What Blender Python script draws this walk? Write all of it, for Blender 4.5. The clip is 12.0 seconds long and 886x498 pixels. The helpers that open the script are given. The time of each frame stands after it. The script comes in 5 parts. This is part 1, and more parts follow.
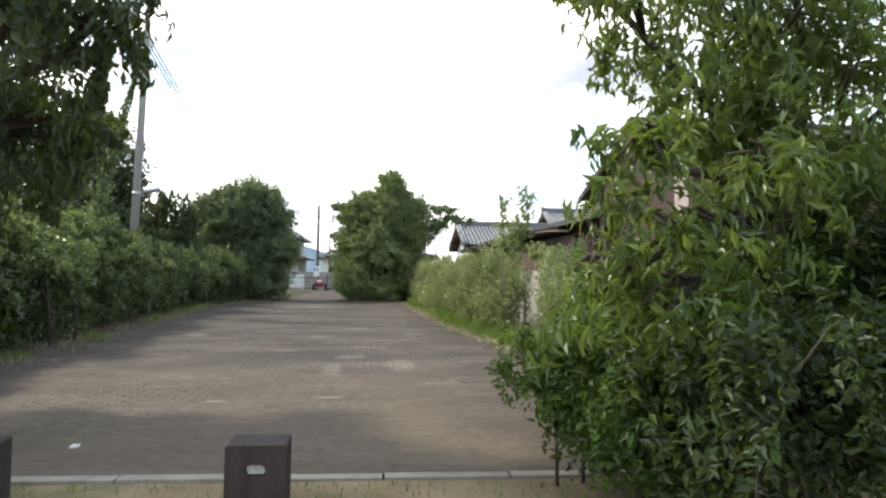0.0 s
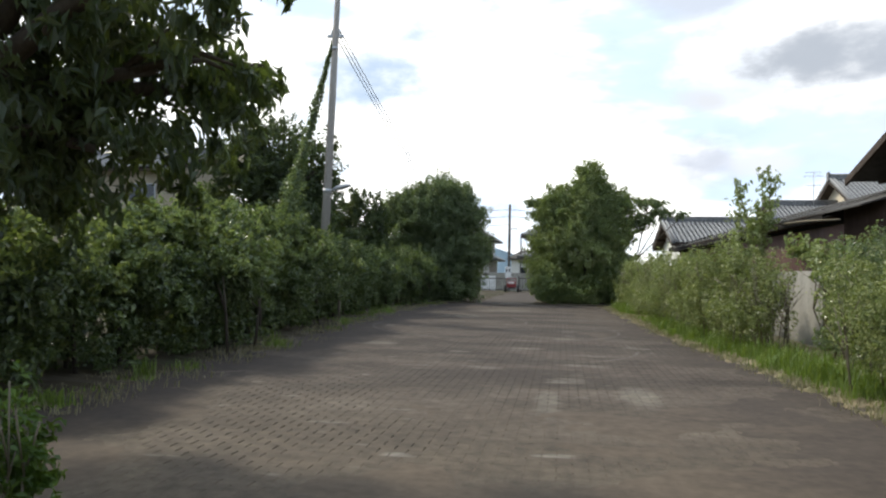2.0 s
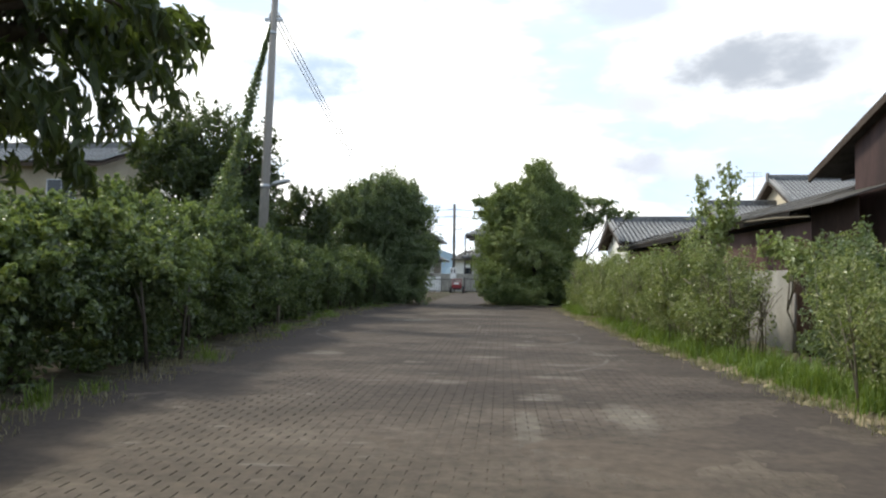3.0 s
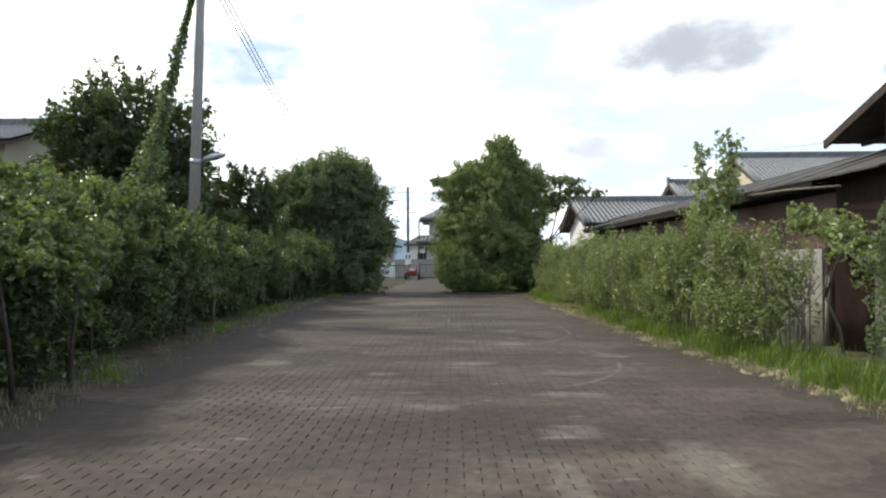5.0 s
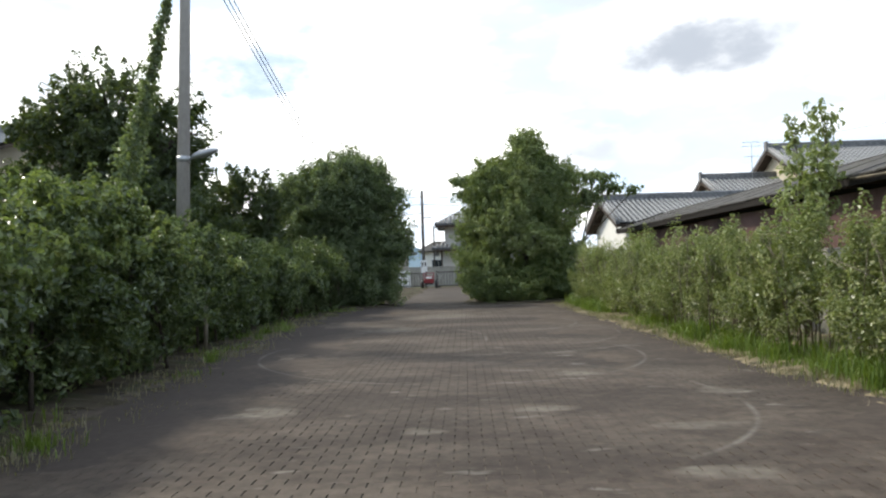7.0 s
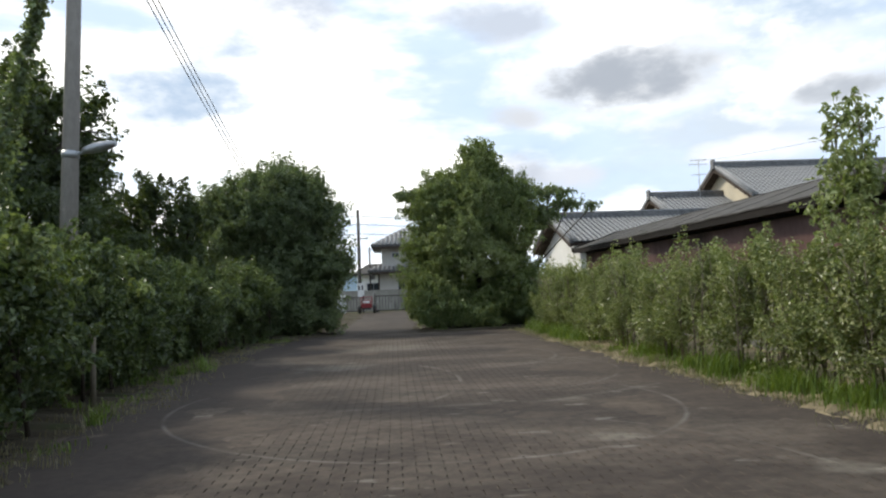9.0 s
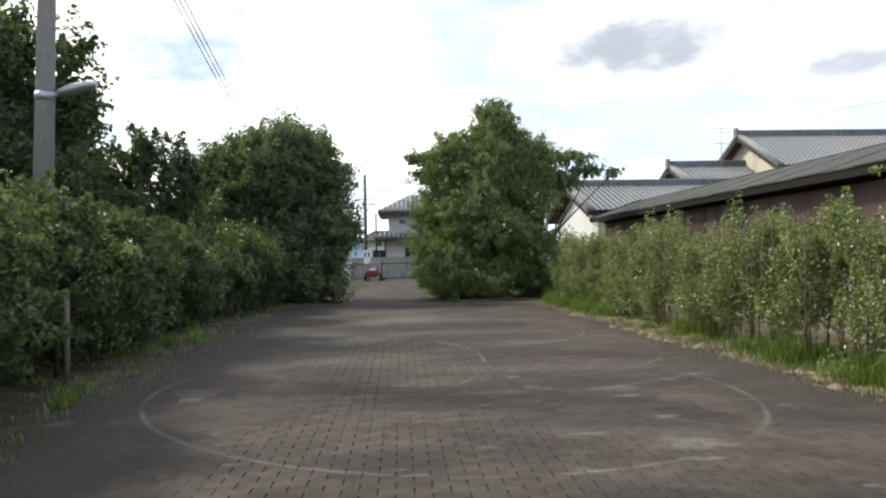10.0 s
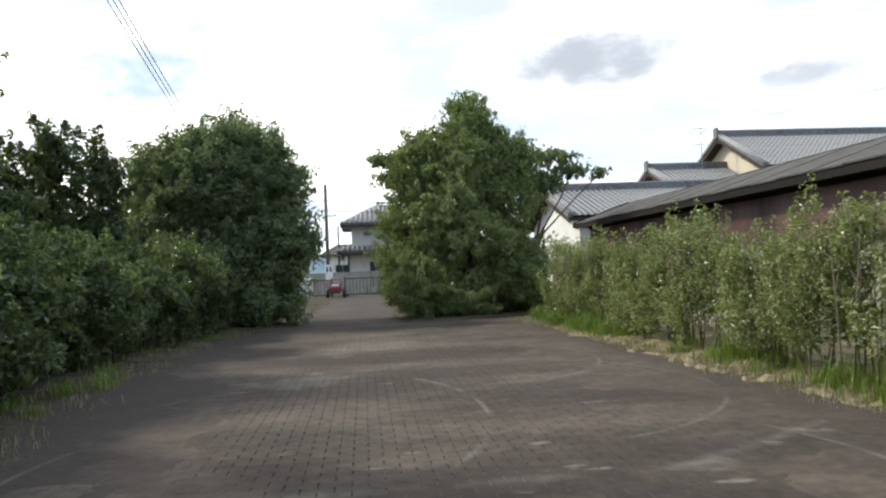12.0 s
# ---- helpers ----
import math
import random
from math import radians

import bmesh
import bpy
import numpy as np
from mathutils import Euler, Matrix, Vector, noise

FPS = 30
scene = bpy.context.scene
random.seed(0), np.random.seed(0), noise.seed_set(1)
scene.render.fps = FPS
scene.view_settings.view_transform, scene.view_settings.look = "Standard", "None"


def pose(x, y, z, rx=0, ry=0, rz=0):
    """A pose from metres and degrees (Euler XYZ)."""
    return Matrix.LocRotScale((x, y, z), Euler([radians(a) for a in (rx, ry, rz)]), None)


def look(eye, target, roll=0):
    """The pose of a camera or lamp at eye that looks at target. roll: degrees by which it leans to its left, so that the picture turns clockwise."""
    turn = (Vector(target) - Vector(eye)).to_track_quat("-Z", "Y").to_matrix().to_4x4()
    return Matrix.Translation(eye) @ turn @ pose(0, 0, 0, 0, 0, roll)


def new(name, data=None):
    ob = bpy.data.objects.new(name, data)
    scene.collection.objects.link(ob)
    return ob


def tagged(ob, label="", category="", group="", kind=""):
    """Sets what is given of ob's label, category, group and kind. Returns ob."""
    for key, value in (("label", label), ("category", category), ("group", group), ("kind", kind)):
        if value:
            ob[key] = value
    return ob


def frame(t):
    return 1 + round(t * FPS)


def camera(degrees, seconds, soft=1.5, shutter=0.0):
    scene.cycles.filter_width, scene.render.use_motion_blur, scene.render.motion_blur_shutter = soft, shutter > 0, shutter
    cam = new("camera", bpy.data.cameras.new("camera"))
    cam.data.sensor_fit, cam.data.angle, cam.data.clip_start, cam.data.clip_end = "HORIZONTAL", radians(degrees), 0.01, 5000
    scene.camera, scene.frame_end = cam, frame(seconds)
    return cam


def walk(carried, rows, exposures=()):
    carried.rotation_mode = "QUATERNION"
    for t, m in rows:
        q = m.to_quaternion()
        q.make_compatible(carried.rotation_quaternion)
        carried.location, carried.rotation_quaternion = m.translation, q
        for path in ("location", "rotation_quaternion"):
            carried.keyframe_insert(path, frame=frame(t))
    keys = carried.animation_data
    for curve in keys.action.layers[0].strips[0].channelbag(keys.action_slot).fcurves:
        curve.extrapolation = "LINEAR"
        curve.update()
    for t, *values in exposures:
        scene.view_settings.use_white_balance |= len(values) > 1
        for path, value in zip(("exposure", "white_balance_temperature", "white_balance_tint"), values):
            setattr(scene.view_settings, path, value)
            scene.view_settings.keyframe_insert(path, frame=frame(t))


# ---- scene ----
cam = camera(65.0, 12.0, soft=2.2)
PATH = [
    (0, (-0.003, -0.409, 1.433), (0.193, 1.58, 1.506), 1.0),
    (0.5, (-0.102, 0.252, 1.427), (-0.031, 2.249, 1.508), 2.2),
    (1, (-0.143, 0.884, 1.414), (-0.032, 2.878, 1.529), 1.6),
    (1.5, (-0.305, 1.569, 1.408), (-0.381, 3.565, 1.502), 1.5),
    (2, (-0.447, 2.216, 1.404), (-0.787, 4.185, 1.471), 1.1),
    (2.5, (-0.643, 2.806, 1.404), (-0.998, 4.774, 1.455), 1.4),
    (3, (-0.838, 3.404, 1.416), (-1.011, 5.395, 1.488), 0.8),
    (3.5, (-1.011, 4.033, 1.425), (-1.101, 6.029, 1.524), 0.1),
    (3.7, (-1.04, 4.25, 1.441), (-1.069, 6.247, 1.545), -0.1),
    (5.5, (-1.444, 6.437, 1.431), (-1.475, 8.437, 1.444), -0.4),
    (6, (-1.515, 7.079, 1.425), (-1.522, 9.079, 1.443), -1.3),
    (6.5, (-1.682, 7.733, 1.444), (-1.714, 9.732, 1.47), -1.6),
    (6.7, (-1.75, 7.988, 1.454), (-1.813, 9.987, 1.487), -1.7),
    (8.3, (-2.267, 10.209, 1.46), (-2.241, 12.205, 1.585), -2.2),
    (8.5, (-2.35, 10.476, 1.457), (-2.277, 12.471, 1.572), -1.8),
    (9, (-2.436, 11.066, 1.468), (-2.296, 13.058, 1.578), -2.2),
    (9.5, (-2.556, 11.754, 1.459), (-2.369, 13.744, 1.538), -1.5),
    (10, (-2.61, 12.398, 1.465), (-2.486, 14.394, 1.485), -1.1),
    (10.5, (-2.666, 13.098, 1.482), (-2.573, 15.096, 1.49), -0.6),
    (11, (-2.634, 13.765, 1.474), (-2.482, 15.757, 1.554), -1.1),
    (11.5, (-2.701, 14.428, 1.454), (-2.508, 16.417, 1.52), -1.6),
    (12, (-2.64, 15.13, 1.447), (-2.412, 17.116, 1.502), -2.4),
]
EXPOSURES = [(0.0, 0.74), (0.4, 0.55), (0.8, 0.28), (1.5, 0.10), (2.5, 0.28), (3.5, 0.25), (5.5, 0.36), (6.7, 0.42), (8.5, 0.02), (9.5, 0.08), (10.5, 0.53), (11.0, 0.45), (12.0, 0.38)]
walk(cam, [(t, look(eye, target, roll)) for t, eye, target, roll in PATH], EXPOSURES)


# ---------------------------------------------------------------- sky and sun
SUN_ELEVATION, SUN_AZIMUTH = 42.0, -62.0      # degrees; azimuth from +y, negative to -x
world = bpy.data.worlds.new("sky")
scene.world = world
world.use_nodes = True
wn, wl = world.node_tree.nodes, world.node_tree.links
wn.clear()
w_out = wn.new("ShaderNodeOutputWorld")
w_bg = wn.new("ShaderNodeBackground")
w_sky = wn.new("ShaderNodeTexSky")
w_sky.sky_type = "NISHITA"
w_sky.sun_disc = False
w_sky.sun_elevation = radians(SUN_ELEVATION)
w_sky.sun_rotation = radians(SUN_AZIMUTH)
w_co = wn.new("ShaderNodeTexCoord")
w_sep = wn.new("ShaderNodeSeparateXYZ")
wl.new(w_co.outputs["Generated"], w_sep.inputs["Vector"])


def sky_calc(op, a, b=0.0):
    m = wn.new("ShaderNodeMath")
    m.operation = op
    for k, v in enumerate((a, b)):
        if hasattr(v, "is_linked"):
            wl.new(v, m.inputs[k])
        else:
            m.inputs[k].default_value = v
    return m.outputs[0]


def sky_noise(scale, detail, stretch):
    mp = wn.new("ShaderNodeMapping")
    mp.inputs["Scale"].default_value = (1.0, 1.0, stretch)
    n = wn.new("ShaderNodeTexNoise")
    n.inputs["Scale"].default_value, n.inputs["Detail"].default_value, n.inputs["Roughness"].default_value = scale, detail, 0.55
    wl.new(w_co.outputs["Generated"], mp.inputs["Vector"])
    wl.new(mp.outputs["Vector"], n.inputs["Vector"])
    return n.outputs["Fac"]


def sky_mix(fac, a, b):
    m = wn.new("ShaderNodeMixRGB")
    wl.new(fac, m.inputs["Fac"])
    for v, slot in ((a, "Color1"), (b, "Color2")):
        if hasattr(v, "is_linked"):
            wl.new(v, m.inputs[slot])
        else:
            m.inputs[slot].default_value = (*v, 1)
    return m.outputs["Color"]


def sky_step(value, lo, hi):
    m = wn.new("ShaderNodeMapRange")
    m.interpolation_type = "SMOOTHSTEP"
    m.inputs["From Min"].default_value, m.inputs["From Max"].default_value = lo, hi
    wl.new(value, m.inputs["Value"])
    return m.outputs["Result"]


azimuth = sky_calc("ARCTAN2", w_sep.outputs["X"], w_sep.outputs["Y"])
height = sky_calc("ARCSINE", w_sep.outputs["Z"])
fluff, wisp, curl = sky_noise(7.0, 6.0, 2.2), sky_noise(3.0, 5.0, 3.0), sky_noise(19.0, 5.0, 1.8)
# thin cloud over blue all round, thinner away from the sun
veil = sky_step(sky_calc("ADD", wisp, sky_calc("MULTIPLY", sky_calc("COSINE", sky_calc("ADD", azimuth, radians(14))), 0.60)), 0.93, 1.12)
blue = sky_mix(sky_step(wisp, 0.2, 0.8), (6.2, 7.7, 9.8), (7.6, 8.7, 10.2))
w_col = sky_mix(veil, sky_mix(sky_step(fluff, 0.35, 1.6), blue, w_sky.outputs["Color"]), (13.2, 13.1, 12.7))
# separate clouds: azimuth, height, half widths in degrees, colour
CLOUDS = [
    (31.0, 17.5, 11.0, 6.0, (5.0, 6.2, 7.7)), (27.0, 11.0, 9.0, 2.6, (6.4, 7.3, 8.3)),
    (19.0, 16.6, 9.0, 4.2, (11.8, 11.9, 12.0)), (20.6, 16.2, 6.4, 2.5, (4.6, 5.0, 5.6)), (17.4, 15.6, 5.0, 2.1, (4.2, 4.6, 5.2)), (33.5, 14.4, 6.5, 2.8, (13.4, 13.4, 13.4)), (35.6, 13.3, 4.2, 1.3, (4.6, 5.0, 5.6)), (33.6, 12.7, 3.0, 0.8, (5.0, 5.4, 6.0)),
    (-16.0, 15.2, 4.6, 2.4, (4.7, 5.9, 7.5)), (-13.5, 19.6, 3.4, 2.6, (5.2, 6.3, 7.8)), (9.5, 21.2, 5.5, 1.6, (5.8, 6.4, 7.4)),
    (-8.0, 22.0, 4.5, 1.4, (5.8, 6.4, 7.4)), (10.5, 13.6, 2.6, 0.9, (6.6, 6.9, 7.4)), (9.0, 8.8, 5.5, 1.5, (5.8, 6.2, 7.0)), (-33.0, 13.8, 5.0, 1.8, (7.4, 8.2, 9.4)),
    (15.0, 8.6, 2.2, 1.2, (7.2, 7.6, 8.4)), (28.0, 9.4, 5.0, 1.0, (9.0, 9.4, 10.2)),
]
for ca, ch, wa, wh, colour in CLOUDS:
    u = sky_calc("DIVIDE", sky_calc("SUBTRACT", azimuth, radians(ca)), radians(wa))
    v = sky_calc("DIVIDE", sky_calc("SUBTRACT", height, radians(ch)), radians(wh))
    d = sky_calc("ADD", sky_calc("MULTIPLY", u, u), sky_calc("MULTIPLY", v, v))
    f = sky_calc("ADD", sky_calc("SUBTRACT", 1.0, d), sky_calc("MULTIPLY", sky_calc("SUBTRACT", fluff, 0.5), 4.6))
    f = sky_calc("ADD", f, sky_calc("MULTIPLY", sky_calc("SUBTRACT", curl, 0.5), 2.2))
    w_col = sky_mix(sky_step(f, -0.7, 1.5), w_col, colour)
w_bg.inputs["Strength"].default_value = 0.114
wl.new(w_col, w_bg.inputs["Color"])
wl.new(w_bg.outputs["Background"], w_out.inputs["Surface"])

sun_data = bpy.data.lights.new("sun", "SUN")
sun_data.energy, sun_data.angle, sun_data.color = 3.3, radians(6), (1.0, 0.93, 0.80)
sun = new("sun", sun_data)
sa, se = radians(SUN_AZIMUTH), radians(SUN_ELEVATION)
sun.matrix_world = look((60 * math.sin(sa) * math.cos(se), 60 * math.cos(sa) * math.cos(se), 60 * math.sin(se)), (0, 0, 0))


# ---------------------------------------------------------------- materials
def material(name):
    m = bpy.data.materials.new(name)
    m.use_nodes = True
    nt = m.node_tree
    return m, nt.nodes, nt.links, nt.nodes["Principled BSDF"]


def ramp_node(nodes, stops):
    r = nodes.new("ShaderNodeValToRGB")
    while len(r.color_ramp.elements) < len(stops):
        r.color_ramp.elements.new(0.5)
    for e, (p, c) in zip(r.color_ramp.elements, stops):
        e.position, e.color = p, (*c, 1)
    return r


def noise_node(nodes, links, scale, detail=4.0, rough=0.6, stretch=None, coord="Object"):
    tc = nodes.new("ShaderNodeTexCoord")
    n = nodes.new("ShaderNodeTexNoise")
    n.inputs["Scale"].default_value = scale
    n.inputs["Detail"].default_value = detail
    n.inputs["Roughness"].default_value = rough
    if coord == "World":
        out = nodes.new("ShaderNodeNewGeometry").outputs["Position"]
    else:
        out = tc.outputs[coord]
    if stretch:
        mp = nodes.new("ShaderNodeMapping")
        mp.inputs["Scale"].default_value = stretch
        links.new(out, mp.inputs["Vector"])
        out = mp.outputs["Vector"]
    links.new(out, n.inputs["Vector"])
    return n


def mix_node(nodes, links, fac, a, b, mode="MIX"):
    m = nodes.new("ShaderNodeMixRGB")
    m.blend_type = mode
    for value, slot in ((fac, "Fac"), (a, "Color1"), (b, "Color2")):
        if hasattr(value, "is_linked"):
            links.new(value, m.inputs[slot])
        elif slot == "Fac":
            m.inputs[slot].default_value = value
        else:
            m.inputs[slot].default_value = (*value, 1)
    return m.outputs["Color"]


def calc(nodes, links, op, a, b=0.0, c=0.0):
    m = nodes.new("ShaderNodeMath")
    m.operation = op
    for i, v in enumerate((a, b, c)):
        if hasattr(v, "is_linked"):
            links.new(v, m.inputs[i])
        else:
            m.inputs[i].default_value = v
    return m.outputs[0]


def bumped(nodes, links, bsdf, height, strength=0.3, distance=0.01):
    b = nodes.new("ShaderNodeBump")
    b.inputs["Strength"].default_value = strength
    b.inputs["Distance"].default_value = distance
    links.new(height, b.inputs["Height"])
    links.new(b.outputs["Normal"], bsdf.inputs["Normal"])


def weathered(name, dark, light, scale=3.0, rough=0.8, grain=40.0, bump=0.3, stretch=None, metal=0.0, stain=None):
    """Two-scale surface: broad blotches and fine grain, with a little relief."""
    m, n, l, p = material(name)
    a = noise_node(n, l, scale, 5, 0.65, stretch)
    g = noise_node(n, l, grain, 3, 0.6, stretch)
    f = mix_node(n, l, 0.35, a.outputs["Fac"], g.outputs["Fac"])
    r = ramp_node(n, [(0.30, dark), (0.68, light)])
    l.new(f, r.inputs["Fac"])
    col = r.outputs["Color"]
    if stain:
        s = noise_node(n, l, scale * 0.4, 6, 0.7, stretch)
        sr = ramp_node(n, [(0.52, (0, 0, 0)), (0.66, (1, 1, 1))])
        l.new(s.outputs["Fac"], sr.inputs["Fac"])
        col = mix_node(n, l, sr.outputs["Color"], col, stain)
    l.new(col, p.inputs["Base Color"])
    p.inputs["Roughness"].default_value = rough
    p.inputs["Metallic"].default_value = metal
    p.inputs["Specular IOR Level"].default_value = 0.2 if rough > 0.75 else 0.5
    bumped(n, l, p, f, bump, 0.006)
    return m


def leaf_material(name, dark, mid, light, translucent=0.3, rough=0.45, patch=0.8):
    m, n, l, p = material(name)
    geo = n.new("ShaderNodeNewGeometry")
    big = noise_node(n, l, patch, 3, 0.5, None, "World")
    f = mix_node(n, l, 0.5, geo.outputs["Random Per Island"], big.outputs["Fac"])
    r = ramp_node(n, [(0.15, dark), (0.5, mid), (0.86, light)])
    l.new(f, r.inputs["Fac"])
    l.new(r.outputs["Color"], p.inputs["Base Color"])
    p.inputs["Roughness"].default_value = rough
    t = n.new("ShaderNodeBsdfTranslucent")
    tint = mix_node(n, l, 0.5, r.outputs["Color"], (0.25, 0.34, 0.03), "MIX")
    l.new(tint, t.inputs["Color"])
    mx = n.new("ShaderNodeMixShader")
    mx.inputs["Fac"].default_value = translucent
    l.new(p.outputs["BSDF"], mx.inputs[1])
    l.new(t.outputs["BSDF"], mx.inputs[2])
    l.new(mx.outputs["Shader"], n["Material Output"].inputs["Surface"])
    return m


def ground_pos(n, l):
    geo = n.new("ShaderNodeNewGeometry")
    sep = n.new("ShaderNodeSeparateXYZ")
    l.new(geo.outputs["Position"], sep.inputs["Vector"])
    return sep.outputs["X"], sep.outputs["Y"]


def chalked(n, l, col, sx, sy):
    """The colour under circles scuffed on the ground in pale dust, and one straight streak."""
    broken = noise_node(n, l, 1.1, 4, 0.6, None, "World")
    br = ramp_node(n, [(0.38, (0.0, 0.0, 0.0)), (0.60, (1, 1, 1))])
    l.new(broken.outputs["Fac"], br.inputs["Fac"])
    marks = None
    # centre, radii, lean, and how far to the east the arc begins
    for cx, cy, rx, ry, lean, start in ((-2.22, 20.05, 3.13, 3.05, 0.13, -2), (-1.3, 23.2, 2.62, 2.65, 0.0, 0.3), (-2.0, 16.2, 2.95, 3.0, 0.13, 0.6), (-0.8, 25.8, 1.65, 2.1, 0.0, 0.25), (-2.9, 22.3, 1.44, 2.6, 0.0, 0.6)):
        dx = calc(n, l, "SUBTRACT", sx, cx)
        u = calc(n, l, "DIVIDE", dx, rx)
        v = calc(n, l, "DIVIDE", calc(n, l, "ADD", calc(n, l, "SUBTRACT", sy, cy), calc(n, l, "MULTIPLY", dx, lean)), ry)
        d = calc(n, l, "SQRT", calc(n, l, "ADD", calc(n, l, "MULTIPLY", u, u), calc(n, l, "MULTIPLY", v, v)))
        e = calc(n, l, "ABSOLUTE", calc(n, l, "SUBTRACT", d, 1.0))
        k = calc(n, l, "MAXIMUM", calc(n, l, "SUBTRACT", 1.0, calc(n, l, "MULTIPLY", e, rx / 0.042)), 0.0)
        if start < -1:
            k = calc(n, l, "MULTIPLY", k, calc(n, l, "LESS_THAN", v, 0.35))
        if start > -1:
            k = calc(n, l, "MULTIPLY", k, calc(n, l, "GREATER_THAN", u, start))
        marks = k if marks is None else calc(n, l, "MAXIMUM", marks, k)
    off = calc(n, l, "ABSOLUTE", calc(n, l, "SUBTRACT", sy, calc(n, l, "ADD", 19.78, calc(n, l, "MULTIPLY", calc(n, l, "MAXIMUM", calc(n, l, "ADD", sx, 0.5), 0.0), 0.55))))
    k = calc(n, l, "MAXIMUM", calc(n, l, "SUBTRACT", 1.0, calc(n, l, "DIVIDE", off, 0.11)), 0.0)
    k = calc(n, l, "MULTIPLY", k, calc(n, l, "MULTIPLY", calc(n, l, "GREATER_THAN", sx, -3.4), calc(n, l, "LESS_THAN", sx, 1.25)))
    marks = calc(n, l, "MAXIMUM", marks, calc(n, l, "MULTIPLY", k, 0.6))
    return mix_node(n, l, calc(n, l, "MULTIPLY", calc(n, l, "MULTIPLY", marks, br.outputs["Color"]), 0.34), col, (0.25, 0.235, 0.205))


def brick_material(name, random_socket):
    """Grey-brown concrete pavers under dust, damp patches and chalk circles."""
    m, n, l, p = material(name)
    src = n.new("ShaderNodeNewGeometry") if random_socket == "Random Per Island" else n.new("ShaderNodeObjectInfo")
    base = ramp_node(n, [(0.0, (0.050, 0.038, 0.029)), (0.5, (0.058, 0.0445, 0.0345)), (1.0, (0.068, 0.054, 0.042))])
    l.new(src.outputs[random_socket], base.inputs["Fac"])
    dust = noise_node(n, l, 0.55, 7, 0.62, (1.0, 1.6, 1.0), "World")
    dr = ramp_node(n, [(0.42, (0, 0, 0)), (0.72, (1, 1, 1))])
    l.new(dust.outputs["Fac"], dr.inputs["Fac"])
    col = mix_node(n, l, dr.outputs["Color"], base.outputs["Color"], (0.108, 0.088, 0.068))
    damp = noise_node(n, l, 0.33, 6, 0.6, (0.8, 2.2, 1.0), "World")
    wr = ramp_node(n, [(0.42, (1, 1, 1)), (0.58, (0, 0, 0))])
    l.new(damp.outputs["Fac"], wr.inputs["Fac"])
    col = mix_node(n, l, calc(n, l, "MULTIPLY", wr.outputs["Color"], 0.7), col, (0.030, 0.023, 0.018))
    sx, sy = ground_pos(n, l)
    # sandy film over the paving by the entrance
    sand = noise_node(n, l, 1.3, 6, 0.65, None, "World")
    near = n.new("ShaderNodeMapRange")
    near.inputs["From Min"].default_value, near.inputs["From Max"].default_value = 12.0, 4.5
    l.new(sy, near.inputs["Value"])
    sf = calc(n, l, "MULTIPLY", near.outputs["Result"], calc(n, l, "MULTIPLY", sand.outputs["Fac"], 1.3))
    col = mix_node(n, l, sf, col, (0.13, 0.105, 0.073))
    # pale splashes, elongated
    sp = noise_node(n, l, 1.7, 3, 0.5, (0.8, 2.4, 1.0), "World")
    spr = ramp_node(n, [(0.66, (0, 0, 0)), (0.74, (1, 1, 1))])
    l.new(sp.outputs["Fac"], spr.inputs["Fac"])
    col = mix_node(n, l, calc(n, l, "MULTIPLY", spr.outputs["Color"], 0.5), col, (0.24, 0.222, 0.19))
    col = chalked(n, l, col, sx, sy)
    # single pale stains of dried mud
    edge = calc(n, l, "MULTIPLY", calc(n, l, "SUBTRACT", calc(n, l, "ADD", calc(n, l, "MULTIPLY", sp.outputs["Fac"], 0.5), calc(n, l, "MULTIPLY", sand.outputs["Fac"], 0.5)), 0.5), 7.0)
    stains = None
    for cx, cy, wx, wy in ((-1.54, 12.57, 0.26, 0.16), (-2.24, 14.57, 0.20, 0.16), (-1.1, 15.4, 0.34, 0.14), (0.92, 16.2, 0.26, 0.22), (-0.35, 11.6, 0.34, 0.2), (-0.4, 17.65, 0.3, 0.2), (-0.31, 19.8, 0.26, 0.16), (-4.0, 15.5, 0.4, 0.35), (1.02, 20.55, 0.3, 0.14), (-0.6, 9.8, 0.14, 0.95), (0.45, 10.5, 0.24, 0.75), (0.2, 14.6, 0.5, 0.16), (-0.1, 13.2, 0.4, 0.15), (-3.6, 24.6, 0.9, 0.5), (-2.6, 28.5, 1.2, 0.9)):
        u = calc(n, l, "DIVIDE", calc(n, l, "SUBTRACT", sx, cx), wx)
        v = calc(n, l, "DIVIDE", calc(n, l, "SUBTRACT", sy, cy), wy)
        k = calc(n, l, "SUBTRACT", 1.0, calc(n, l, "ADD", calc(n, l, "MULTIPLY", u, u), calc(n, l, "MULTIPLY", v, v)))
        stains = k if stains is None else calc(n, l, "MAXIMUM", stains, k)
    soft_edge = n.new("ShaderNodeMapRange")
    soft_edge.interpolation_type = "SMOOTHSTEP"
    soft_edge.inputs["From Min"].default_value, soft_edge.inputs["From Max"].default_value = -0.5, 1.1
    l.new(calc(n, l, "ADD", stains, edge), soft_edge.inputs["Value"])
    col = mix_node(n, l, calc(n, l, "MULTIPLY", soft_edge.outputs["Result"], 0.34), col, (0.20, 0.18, 0.145))
    grain = noise_node(n, l, 90.0, 3, 0.7, None, "World")
    col = mix_node(n, l, 0.25, col, mix_node(n, l, 1.0, col, grain.outputs["Color"], "OVERLAY"))
    mottle = noise_node(n, l, 7.0, 6, 0.7, None, "World")
    mr = ramp_node(n, [(0.32, (0.55, 0.54, 0.53)), (0.5, (1.0, 1.0, 1.0)), (0.7, (1.45, 1.43, 1.40))])
